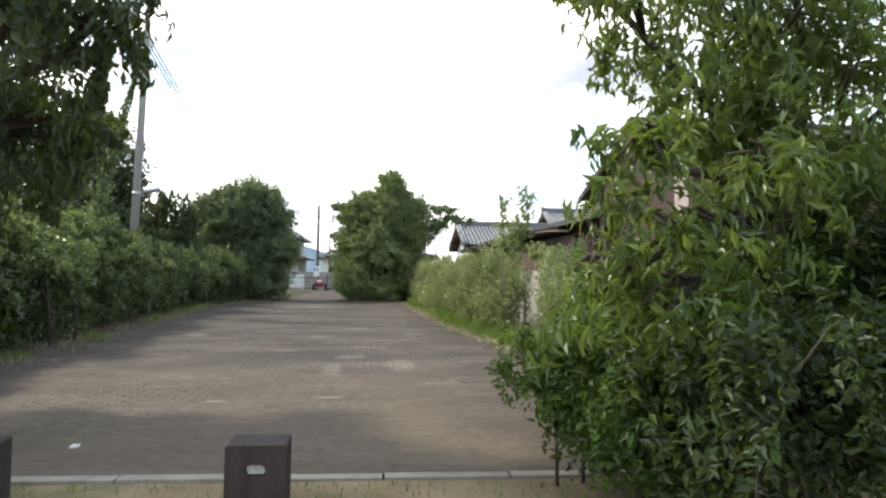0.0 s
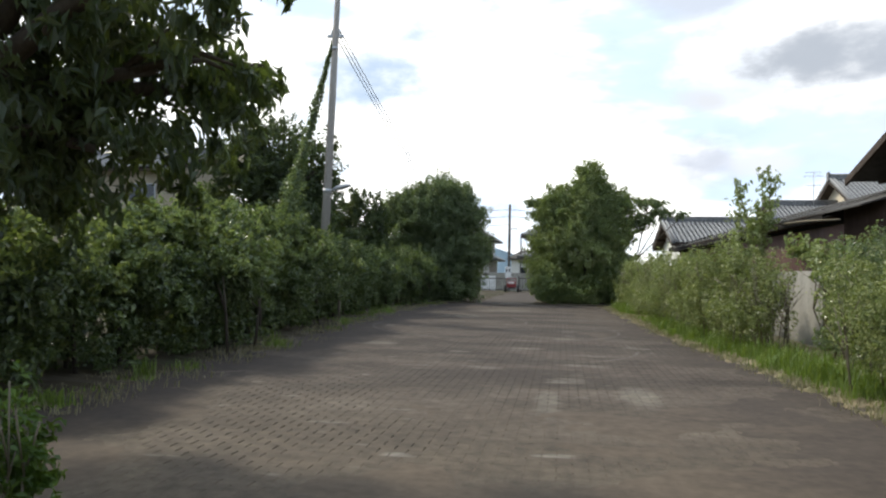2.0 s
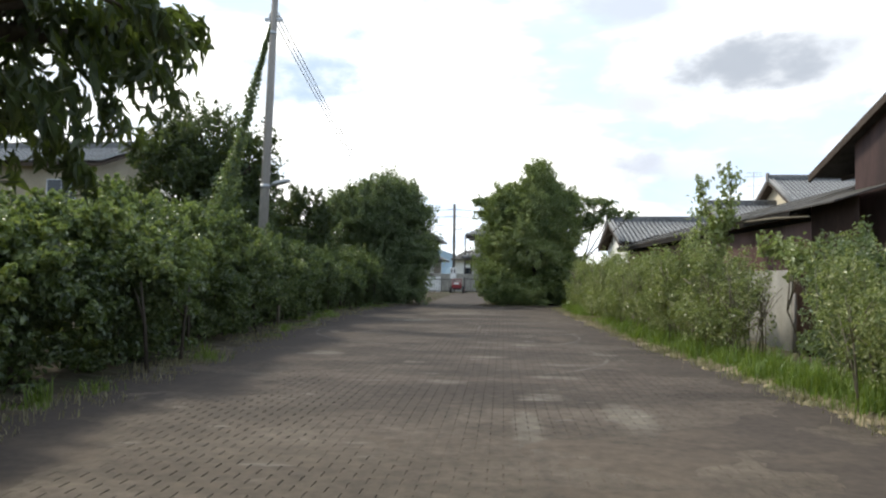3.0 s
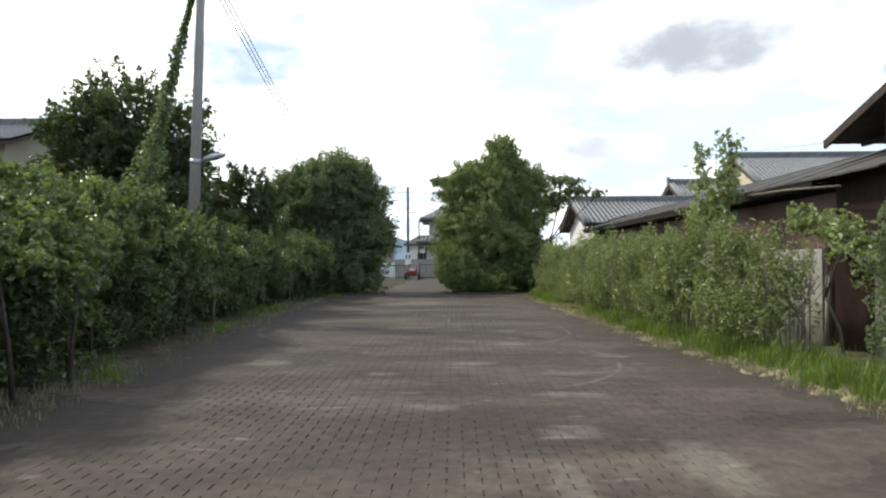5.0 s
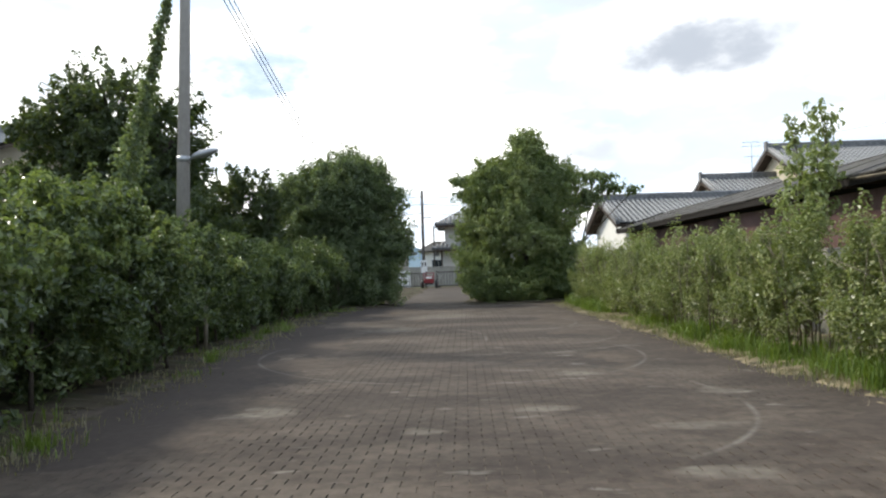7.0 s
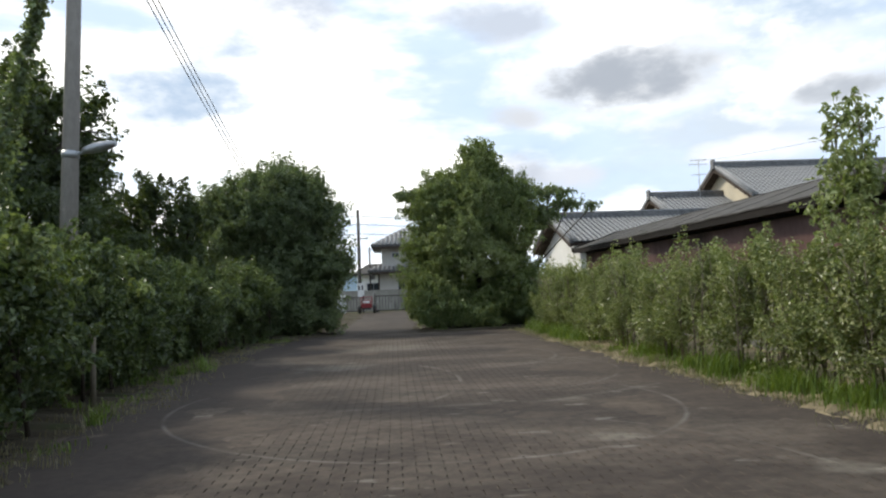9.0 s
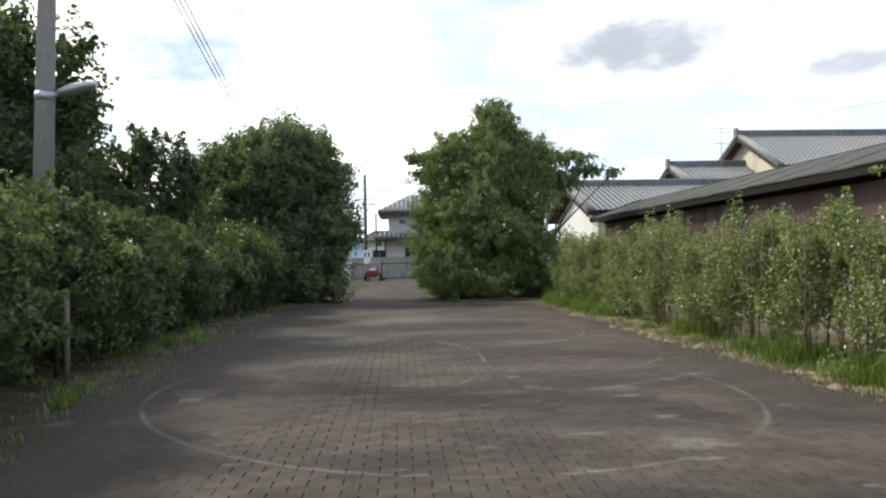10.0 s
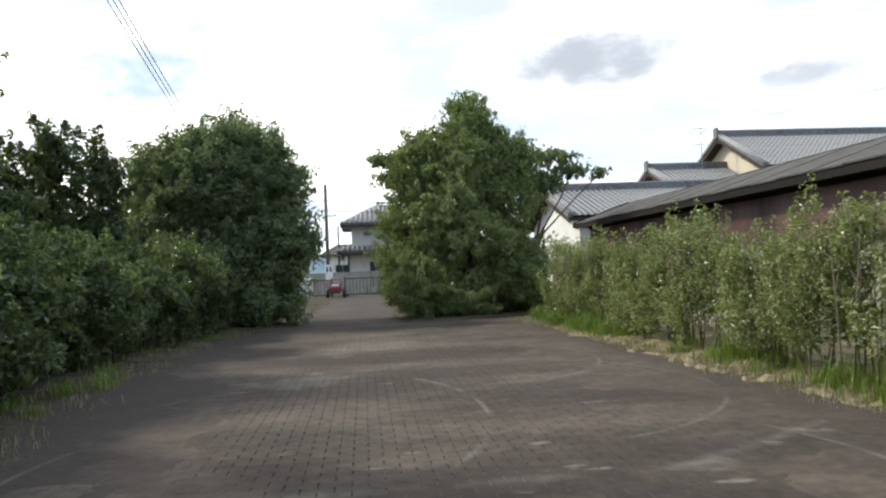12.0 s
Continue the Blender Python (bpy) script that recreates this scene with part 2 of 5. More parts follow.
    l.new(mottle.outputs["Fac"], mr.inputs["Fac"])
    col = mix_node(n, l, 0.75, col, mix_node(n, l, 1.0, col, mr.outputs["Color"], "MULTIPLY"))
    l.new(col, p.inputs["Base Color"])
    p.inputs["Roughness"].default_value = 0.9
    p.inputs["Specular IOR Level"].default_value = 0.25
    bumped(n, l, p, grain.outputs["Fac"], 0.35, 0.004)
    return m


MAT_BRICK = brick_material("concrete_paver", "Random Per Island")
MAT_BRICK_PART = brick_material("concrete_paver_single", "Random")
MAT_BED = weathered("joint_sand", (0.008, 0.007, 0.006), (0.06, 0.052, 0.042), 1.1, 0.95, 3.0)
MAT_SOIL = weathered("dry_soil", (0.13, 0.095, 0.050), (0.27, 0.205, 0.118), 1.4, 0.95, 30, 0.5, None, 0.0, (0.075, 0.085, 0.03))
MAT_VERGE = weathered("verge_litter", (0.12, 0.095, 0.055), (0.33, 0.27, 0.17), 2.2, 0.95, 45, 0.6, None, 0.0, (0.06, 0.08, 0.022))
# darker soil for the strips beside the hedge and the lane
MAT_DARK_SOIL = weathered("hedge_soil", (0.026, 0.021, 0.014), (0.085, 0.07, 0.046), 2.2, 0.95, 45, 0.6, None, 0.0, (0.04, 0.05, 0.018))
MAT_GROUND = weathered("field_ground", (0.05, 0.055, 0.022), (0.12, 0.11, 0.055), 0.4, 0.95, 12)
MAT_CURB = weathered("curb_concrete", (0.17, 0.15, 0.115), (0.31, 0.28, 0.225), 3.0, 0.9, 40, 0.3, None, 0.0, (0.17, 0.155, 0.12))
MAT_CONCRETE = weathered("wall_concrete", (0.19, 0.18, 0.16), (0.36, 0.35, 0.31), 2.0, 0.9, 30, 0.3, (1, 1, 0.5), 0.0, (0.10, 0.095, 0.08))
MAT_POST = weathered("dark_sleeper_wood", (0.022, 0.017, 0.015), (0.065, 0.048, 0.04), 6.0, 0.85, 60, 0.6, (1, 1, 0.3))
MAT_RUST = weathered("brown_corrugated_iron", (0.085, 0.045, 0.036), (0.145, 0.08, 0.064), 1.2, 0.65, 25, 0.2, (1, 1, 0.25), 0.0, (0.06, 0.033, 0.026))
MAT_RUST_PALE = weathered("pale_red_brown_iron", (0.13, 0.066, 0.054), (0.235, 0.135, 0.112), 1.2, 0.6, 25, 0.2, (1, 1, 0.25), 0.0, (0.075, 0.042, 0.034))
MAT_RUST_DARK = weathered("dark_rusty_sheet", (0.03, 0.019, 0.015), (0.075, 0.046, 0.034), 1.5, 0.8, 25, 0.3, (1, 1, 0.3))
MAT_OLDROOF = weathered("grey_slate_roof", (0.034, 0.031, 0.028), (0.105, 0.098, 0.089), 2.6, 0.9, 20, 0.5, None, 0.0, (0.045, 0.045, 0.03))
MAT_TIMBER = weathered("dark_timber", (0.028, 0.02, 0.015), (0.075, 0.055, 0.042), 3.0, 0.8, 40, 0.4, (1, 1, 0.2))
MAT_TILE = weathered("silver_grey_roof_tile", (0.045, 0.045, 0.046), (0.17, 0.17, 0.168), 3.0, 0.4, 12, 0.2)
# one tile in two colours: highlight painted on ribs, shade in troughs
MAT_TILE_EDGE_LIT = weathered("pale_edge_and_lit_rib", (0.15, 0.15, 0.15), (0.34, 0.34, 0.33), 5.0, 0.65, 12, 0.2)
MAT_TILE_PAN_SHADED = weathered("shaded_tile_trough", (0.030, 0.030, 0.031), (0.085, 0.085, 0.086), 4.0, 0.5, 12, 0.2)
# timber with the shade of the eave painted into its colour
MAT_SHADED_BOARD = weathered("shaded_board", (0.008, 0.007, 0.006), (0.022, 0.018, 0.015), 3.0, 0.9, 40, 0.4, (1, 0.2, 1))
MAT_PLASTER_W = weathered("white_plaster", (0.58, 0.57, 0.53), (0.76, 0.75, 0.71), 0.8, 0.9, 15, 0.1)
MAT_PLASTER_C = weathered("cream_plaster", (0.52, 0.45, 0.33), (0.66, 0.59, 0.45), 0.8, 0.9, 15, 0.1)
# plaster taken darker so that the wall's shade is in its colour
MAT_PLASTER_SHADED = weathered("shaded_tan_plaster", (0.24, 0.205, 0.15), (0.36, 0.315, 0.24), 0.8, 0.9, 15, 0.1)
MAT_PLASTER_G = weathered("grey_render", (0.38, 0.365, 0.335), (0.52, 0.50, 0.46), 0.8, 0.9, 15, 0.1)
MAT_POLE = weathered("pole_concrete", (0.19, 0.175, 0.155), (0.32, 0.295, 0.265), 2.0, 0.85, 30, 0.2, (1, 1, 0.3))
MAT_POLE_DARK = weathered("dark_pole", (0.06, 0.055, 0.05), (0.12, 0.11, 0.10), 2.0, 0.8, 30, 0.2)
MAT_STEEL = weathered("galvanised_steel", (0.30, 0.31, 0.32), (0.46, 0.47, 0.48), 6.0, 0.45, 50, 0.1, None, 0.7)
MAT_LANE = weathered("lane_paving", (0.030, 0.023, 0.018), (0.072, 0.058, 0.045), 0.9, 0.9, 20, 0.3, (1.0, 0.35, 1.0))
MAT_GATE = weathered("dark_gate_steel", (0.045, 0.04, 0.037), (0.09, 0.08, 0.072), 6.0, 0.6, 40, 0.1, None, 0.3)
MAT_RED = weathered("red_paint", (0.15, 0.013, 0.016), (0.27, 0.024, 0.026), 6.0, 0.5, 40, 0.1)
MAT_WHITE = weathered("white_paint", (0.62, 0.62, 0.60), (0.78, 0.78, 0.76), 6.0, 0.5, 40, 0.05)
MAT_BLACK = weathered("black_rubber", (0.012, 0.012, 0.012), (0.03, 0.03, 0.03), 6.0, 0.7, 40, 0.1)
MAT_CABLE = weathered("cable_black", (0.02, 0.02, 0.02), (0.045, 0.045, 0.045), 4.0, 0.7)
MAT_SLAT = weathered("faded_pink_slat", (0.42, 0.33, 0.29), (0.56, 0.46, 0.41), 3.0, 0.8, 30, 0.2)
MAT_BARK = weathered("bark", (0.03, 0.024, 0.018), (0.095, 0.078, 0.06), 8.0, 0.9, 60, 0.8, (1, 1, 0.25))
MAT_STEM = weathered("pale_stem", (0.10, 0.085, 0.06), (0.22, 0.19, 0.14), 8.0, 0.9, 60, 0.5, (1, 1, 0.3))
MAT_PALE = weathered("pale_litter_and_hole_light", (0.4, 0.38, 0.33), (0.65, 0.62, 0.56), 20.0, 0.8)
MAT_HILL = weathered("far_wooded_hill", (0.10, 0.15, 0.185), (0.155, 0.215, 0.255), 0.02, 1.0, 0.2, 0.0)
m_glass, gn, gl, gp = material("dark_window_glass")
gp.inputs["Base Color"].default_value = (0.03, 0.035, 0.04, 1)
gp.inputs["Roughness"].default_value = 0.08
MAT_GLASS = m_glass

LEAF_HEDGE_L = leaf_material("hedge_leaf", (0.026, 0.042, 0.022), (0.068, 0.098, 0.048), (0.225, 0.265, 0.115), 0.36, 0.33, 1.3)
LEAF_ROUND = leaf_material("round_tree_leaf", (0.058, 0.082, 0.046), (0.122, 0.160, 0.084), (0.265, 0.31, 0.155), 0.38, 0.38, 0.6)
LEAF_DARK = leaf_material("dark_leaf", (0.024, 0.036, 0.018), (0.044, 0.064, 0.029), (0.085, 0.11, 0.045), 0.28, 0.45)
LEAF_TREE_R = leaf_material("tree_leaf", (0.078, 0.108, 0.050), (0.165, 0.212, 0.082), (0.35, 0.375, 0.135), 0.40, 0.42, 0.5)
LEAF_SHRUB_R = leaf_material("shrub_leaf", (0.064, 0.084, 0.034), (0.185, 0.216, 0.076), (0.50, 0.49, 0.25), 0.38, 0.32, 2.2)
LEAF_BRIGHT = leaf_material("bright_leaf", (0.018, 0.044, 0.006), (0.048, 0.100, 0.013), (0.145, 0.225, 0.032), 0.36, 0.42)
# darker leaf colour that carries the shade below the entrance tree
LEAF_SHRUB_SHADED = leaf_material("shaded_shrub_leaf", (0.006, 0.014, 0.003), (0.016, 0.034, 0.006), (0.062, 0.098, 0.015), 0.26, 0.55)
LEAF_MID = leaf_material("willow_leaf", (0.036, 0.064, 0.013), (0.085, 0.125, 0.026), (0.21, 0.26, 0.055), 0.38, 0.36)
LEAF_SAPLING = leaf_material("sapling_leaf", (0.12, 0.15, 0.06), (0.24, 0.28, 0.11), (0.42, 0.45, 0.24), 0.42)
GRASS = leaf_material("grass_blade", (0.06, 0.10, 0.015), (0.11, 0.18, 0.025), (0.21, 0.27, 0.06), 0.35, 0.5)
GRASS_DRY = leaf_material("dry_grass_blade", (0.15, 0.125, 0.075), (0.23, 0.195, 0.125), (0.32, 0.28, 0.19), 0.25, 0.7)


# ---------------------------------------------------------------- mesh helpers
def part(name, bm, mat, parent=None, label=""):
    """One mesh object out of a bmesh, under a thing or a part."""
    me = bpy.data.meshes.new(name)
    bm.to_mesh(me)
    bm.free()
    return mesh_part(name, me, mat, parent, label)


def mesh_part(name, me, mat, parent=None, label=""):
    if mat and not me.materials:
        me.materials.append(mat)
    ob = new(name, me)
    if parent:
        ob.parent = parent
    if label:
        ob["label"] = label
    return ob


def thing(name, at, label, category, group="", kind="", rz=0.0):
    ob = new(name)
    ob.matrix_world = pose(*at, 0, 0, rz)
    return tagged(ob, label, category, group, kind)


def add_box(bm, x0, x1, y0, y1, z0, z1, bevel=0.0):
    vs = [bm.verts.new((x, y, z)) for z in (z0, z1) for y in (y0, y1) for x in (x0, x1)]
    fs = [bm.faces.new([vs[i] for i in f]) for f in ((0, 2, 3, 1), (4, 5, 7, 6), (0, 1, 5, 4), (2, 6, 7, 3), (0, 4, 6, 2), (1, 3, 7, 5))]
    if bevel:
        edges = list({e for f in fs for e in f.edges})
        bmesh.ops.bevel(bm, geom=edges, offset=bevel, segments=2, affect="EDGES", profile=0.6)


def box(x0, x1, y0, y1, z0, z1, bevel=0.0):
    bm = bmesh.new()
    add_box(bm, x0, x1, y0, y1, z0, z1, bevel)
    return bm


def add_tube(bm, points, radii, sides=8, cap=True):
    """A tapered tube through points."""
    rings, pts = [], [Vector(p) for p in points]
    for i, p in enumerate(pts):
        d = (pts[min(i + 1, len(pts) - 1)] - pts[max(i - 1, 0)]).normalized()
        a = d.cross(Vector((0.31, 0.95, 0.05)) if abs(d.z) > 0.8 else Vector((0, 0, 1))).normalized()
        b = d.cross(a)
        rings.append([bm.verts.new(p + radii[i] * (math.cos(2 * math.pi * k / sides) * a + math.sin(2 * math.pi * k / sides) * b)) for k in range(sides)])
    for r0, r1 in zip(rings, rings[1:]):
        for k in range(sides):
            f = bm.faces.new((r0[k], r0[(k + 1) % sides], r1[(k + 1) % sides], r1[k]))
            f.smooth = True
    if cap:
        bm.faces.new(rings[0][::-1])
        bm.faces.new(rings[-1])


def tube(points, radii, sides=8):
    bm = bmesh.new()
    add_tube(bm, points, radii, sides)
    return bm


def array_mesh(name, co, faces, mat):
    """A mesh from numpy arrays of places and of equal-sided faces."""
    me = bpy.data.meshes.new(name)
    k = faces.shape[1]
    me.vertices.add(len(co))
    me.vertices.foreach_set("co", co.astype(np.float32).ravel())
    me.loops.add(faces.size)
    me.loops.foreach_set("vertex_index", faces.astype(np.int32).ravel())
    me.polygons.add(len(faces))
    me.polygons.foreach_set("loop_start", np.arange(0, faces.size, k, dtype=np.int32))
    me.polygons.foreach_set("use_smooth", np.zeros(len(faces), dtype=bool))
    me.update(calc_edges=True)
    me.validate()
    me.materials.append(mat)
    return me


def unit(v):
    return v / np.maximum(np.linalg.norm(v, axis=1, keepdims=True), 1e-6)


def leaf_mesh(name, rng, places, outward, length, width, mat, droop=0.3, wild=0.9, fold=0.25):
    """A folded, pointed leaf at every place."""
    n = len(places)
    normal = unit(outward + rng.normal(0, 0.55, (n, 3)) + np.array((0, 0, 0.4)))
    way = rng.normal(0, 1, (n, 3)) * wild + outward * 0.5 - np.array((0, 0, droop))
    way = unit(way - normal * np.sum(way * normal, axis=1, keepdims=True))
    side = np.cross(way, normal)
    size = rng.uniform(0.65, 1.25, (n, 1))
    ln, wd = length * size, width * size
    base = places - way * ln * 0.5
    tip = places + way * ln * 0.5 - normal * ln * 0.12
    mid = places - way * ln * 0.08
    left = mid + side * wd * 0.5 + normal * wd * fold
    right = mid - side * wd * 0.5 + normal * wd * fold
    co = np.stack([base, left, tip, right], axis=1).reshape(-1, 3)
    i = np.arange(n)[:, None] * 4
    faces = np.concatenate([i + np.array((0, 2, 1)), i + np.array((0, 3, 2))], axis=0)
    return array_mesh(name, co, faces, mat)


def crown_places(rng, blobs, count, clump=60, spread=0.22, shell=0.55, floor=0.03, lift=0.5):
    """Leaf places along leafy sprays that stand out of uneven ellipsoids. blobs: (x, y, z, rx, ry, rz)."""
    b = np.array(blobs, float)
    area = (b[:, 3] * b[:, 4] * b[:, 5]) ** (2 / 3)
    m = max(8, count // clump)
    pick = rng.choice(len(b), m, p=area / area.sum())
    d = unit(rng.normal(0, 1, (m, 3)))
    lump = 1 + 0.15 * np.sin(d[:, 0] * 5 + pick * 1.7) * np.sin(d[:, 1] * 6 + pick) + 0.12 * np.sin(d[:, 2] * 9 + pick * 2.3)
    lump = lump + rng.normal(0, 0.06, m)
    r = (shell + (1 - shell) * rng.uniform(0, 1, m) ** 0.5) * lump * 0.92
    centre = b[pick, :3] + d * b[pick, 3:] * r[:, None]
    axis = unit(d * 0.7 + np.array((0, 0, lift)) + rng.normal(0, 0.35, (m, 3)))
    size = spread * rng.uniform(0.6, 1.5, m)
    which = rng.integers(0, m, count)
    t = rng.uniform(-0.45, 1.0, count)
    a = axis[which]
    side = rng.normal(0, 1, (count, 3))
    side = unit(side - a * np.sum(side * a, axis=1, keepdims=True))
    wide = size[which] * 0.62 * (1.05 - 0.75 * np.clip(t, 0, 1)) * np.sqrt(rng.uniform(0.05, 1, count))
    places = centre[which] + a * (t * size[which] * 1.35)[:, None] + side * wide[:, None]
    outward = unit(side * 0.7 + a * 0.35 + d[which] * 0.3)
    keep = places[:, 2] > floor
    return places[keep], outward[keep]


def lumps(seed, blobs, per, lo, hi):
    """The blobs, with smaller ones set over each of them."""
    rng = np.random.default_rng(seed)
    out = []
    for q in blobs:
        out.append((*q[:3], *(0.94 * v for v in q[3:])))
        for d in unit(rng.normal(0, 1, (per, 3))):
            r = rng.uniform(lo, hi)
            z = q[2] + d[2] * q[5] * 0.86
            if z > 0.2:
                out.append((q[0] + d[0] * q[3] * 0.86, q[1] + d[1] * q[4] * 0.86, z, r, r, r * 0.8))
    return out


def limbs(bm, rng, root, blobs, trunk_r, per=3, sides=7):
    """A trunk and limbs that reach into the blobs."""
    root = Vector(root)
    top = max(blobs, key=lambda q: q[2])
    fork = root.lerp(Vector(top[:3]), 0.45)
    fork.x += rng.uniform(-0.1, 0.1)
    mid = root.lerp(fork, 0.5) + Vector((rng.uniform(-0.08, 0.08), rng.uniform(-0.08, 0.08), 0))
    add_tube(bm, [root, mid, fork], [trunk_r * 1.25, trunk_r, trunk_r * 0.8], sides)
    for q in blobs:
        c = Vector(q[:3])
        k = fork.lerp(c, 0.55) + Vector((rng.uniform(-0.2, 0.2), rng.uniform(-0.2, 0.2), 0.15))
        add_tube(bm, [fork, k, c], [trunk_r * 0.7, trunk_r * 0.45, trunk_r * 0.25], 6)
        for _ in range(per):
            d = unit(rng.normal(0, 1, (1, 3)))[0]
            e = c + Vector((d[0] * q[3] * 0.85, d[1] * q[4] * 0.85, abs(d[2]) * q[5] * 0.8))
            h = c.lerp(e, 0.5) + Vector((0, 0, 0.12))
            add_tube(bm, [k.lerp(c, 0.6), h, e], [trunk_r * 0.26, trunk_r * 0.16, 0.008], 5)


def tree(name, seed, root, blobs, leaves, leaf, mat, label, category="tree", trunk_r=0.12, clump=60, spread=0.22, shell=0.55, droop=0.3, wild=0.9, group="", stems=1, stem_mat=None, per=3, lift=0.5, lump=None):
    """A plant: trunk or stems with limbs, and a crown of many leaves."""
    rng = np.random.default_rng(seed)
    base = Vector(root)
    local = [(q[0] - base.x, q[1] - base.y, q[2] - base.z, *q[3:]) for q in blobs]
    ob = thing(name, root, label, category, group)
    if stems == 1:
        bm = bmesh.new()
        limbs(bm, rng, (0, 0, -0.05), local, trunk_r, per)
        part("trunk", bm, stem_mat or MAT_BARK, ob)
    else:
        for _ in range(stems):
            bm = bmesh.new()
            q = local[int(rng.integers(len(local)))]
            x, y = q[0] + rng.uniform(-0.7, 0.7) * q[3], q[1] + rng.uniform(-0.7, 0.7) * q[4]
            z = q[2] + q[5] * rng.uniform(0.3, 0.75)
            lean = (rng.uniform(-0.16, 0.16) * z, rng.uniform(-0.18, 0.18) * z)
            add_tube(bm, [(x, y, -0.05), (x + lean[0] * 0.4, y + lean[1] * 0.4, z * 0.5), (x + lean[0], y + lean[1], z)], [trunk_r, trunk_r * 0.75, trunk_r * 0.3], 6)
            for _ in range(3):
                h = z * rng.uniform(0.35, 0.8)
                f = h / z
                s = Vector((x + lean[0] * f, y + lean[1] * f, h))
                add_tube(bm, [s, s + Vector((rng.uniform(-0.35, 0.35), rng.uniform(-0.35, 0.35), rng.uniform(0.2, 0.5)))], [trunk_r * 0.5, 0.005], 5)
            part("stem", bm, stem_mat or MAT_STEM, ob)
    if lump:
        local = lumps(seed, local, *lump)
    p, o = crown_places(rng, local, leaves, clump, spread, shell, 0.03 - base.z, lift)
    mesh_part("crown", leaf_mesh("crown", rng, p, o, leaf[0], leaf[1], mat, droop, wild), mat, ob)
    return ob


def blades(name, seed, spots, height, mat, width=0.012):
    """Grass blades, each bent once, at the spots (x, y, z)."""
    rng = np.random.default_rng(seed)
    n = len(spots)
    a = rng.uniform(0, 2 * np.pi, n)
    side = np.stack([np.cos(a), np.sin(a), np.zeros(n)], 1)
    lean = np.stack([-np.sin(a), np.cos(a), np.zeros(n)], 1) * rng.uniform(0.1, 0.75, (n, 1))
    h = height * rng.uniform(0.45, 1.2, (n, 1))
    w = width * rng.uniform(0.7, 1.4, (n, 1))
    up = np.array((0, 0, 1.0))
    mid = spots + h * (up * 0.6 + lean * 0.25)
    tip = spots + h * (up * 0.92 + lean * 0.95)
    co = np.stack([spots - side * w, spots + side * w, mid - side * w * 0.8, mid + side * w * 0.8, tip], 1).reshape(-1, 3)
    i = np.arange(n)[:, None] * 5
    faces = np.concatenate([i + np.array((0, 1, 3)), i + np.array((0, 3, 2)), i + np.array((2, 3, 4))], 0)
    return array_mesh(name, co, faces, mat)


# ---------------------------------------------------------------- ground
LEFT_Y, LEFT_X = (0, 5, 10, 15, 20, 25, 30, 34), (-5.2, -5.3, -5.5, -5.6, -6.0, -6.3, -6.3, -5.7)
RIGHT_Y, RIGHT_X = (0, 5, 8.5, 11, 14.5, 18, 22.5, 31, 34), (3.6, 3.2, 2.85, 2.62, 2.34, 1.98, 1.75, 1.48, 1.4)


def left_edge(y):
    return np.interp(y, LEFT_Y, LEFT_X)


def right_edge(y):
    return np.interp(y, RIGHT_Y, RIGHT_X)


bm = bmesh.new()
ring = [0.0, 8, 20, 40, 80, 160, 400, 900, 2400]
rows = []
for r in ring[1:]:
    rows.append([bm.verts.new((-2 + r * math.cos(k * math.pi / 24), 20 + r * math.sin(k * math.pi / 24), -0.035)) for k in range(48)])
hub = bm.verts.new((-2, 20, -0.035))
for k in range(48):
    bm.faces.new((hub, rows[0][k], rows[0][(k + 1) % 48]))
    for a, b in zip(rows, rows[1:]):
        bm.faces.new((a[k], b[k], b[(k + 1) % 48], a[(k + 1) % 48]))
tagged(part("ground", bm, MAT_GROUND), "grassy brown earth reaching to the horizon", "ground", kind="structure")


def strip(name, y0, y1, inner, outer, rise, mat, label, seed, step=0.14, cols=12, rough=0.02):
    """An uneven earth strip with a ragged inner edge."""
    rng = np.random.default_rng(seed)
    ys = np.arange(y0, y1 + step, step)
    wob = np.interp(ys, np.arange(y0, y1 + 1, 0.35), rng.normal(0, 0.10, len(np.arange(y0, y1 + 1, 0.35))))
    co = []
    for y, wv in zip(ys, wob):
        a, b = inner(y) + wv, outer(y)
        for k in range(cols + 1):
            t = (k / cols) ** 1.6
            z = -0.012 + rise * min(1.0, t * 4) + (rng.normal(0, rough) if k else 0)
            co.append((a + (b - a) * t, y, z))
    w = cols + 1
    faces = [(i * w + k, i * w + k + 1, (i + 1) * w + k + 1, (i + 1) * w + k) for i in range(len(ys) - 1) for k in range(cols)]
    return tagged(mesh_part(name, array_mesh(name, np.array(co), np.array(faces), mat), mat), label, "ground", kind="structure")


strip("verge_east", 4.8, 33.7, lambda y: right_edge(y) - 0.06, lambda y: 4.66, 0.05, MAT_VERGE, "strip of dry grass litter and soil beside the paving", 3)
strip("verge_lane", 33.8, 58, lambda y: 1.42 if y < 34.3 else -1.9, lambda y: 4.66, 0.05, MAT_DARK_SOIL, "dark soil under the tree beside the lane", 12)
strip("verge_west", 4.8, 57, lambda y: left_edge(y) + 0.10 if y < 34 else -4.35, lambda y: -13.0, 0.06, MAT_DARK_SOIL, "dark brown soil strip under the hedge", 4)
bm = box(-9, 6, -8, 4.50, -0.4, -0.006)
tagged(part("entrance_ground", bm, MAT_SOIL), "bare sandy earth with thin moss before the kerb", "ground", kind="structure")
bm = bmesh.new()
for i in range(12):
    add_box(bm, -6.2 + i * 0.9, -6.2 + i * 0.9 + 0.885, 4.50, 4.62, -0.2, 0.012 + 0.003 * ((i * 7) % 3), 0.006)
tagged(part("kerb", bm, MAT_CURB), "pale concrete edging kerb set flush in the ground", "kerb", kind="structure")

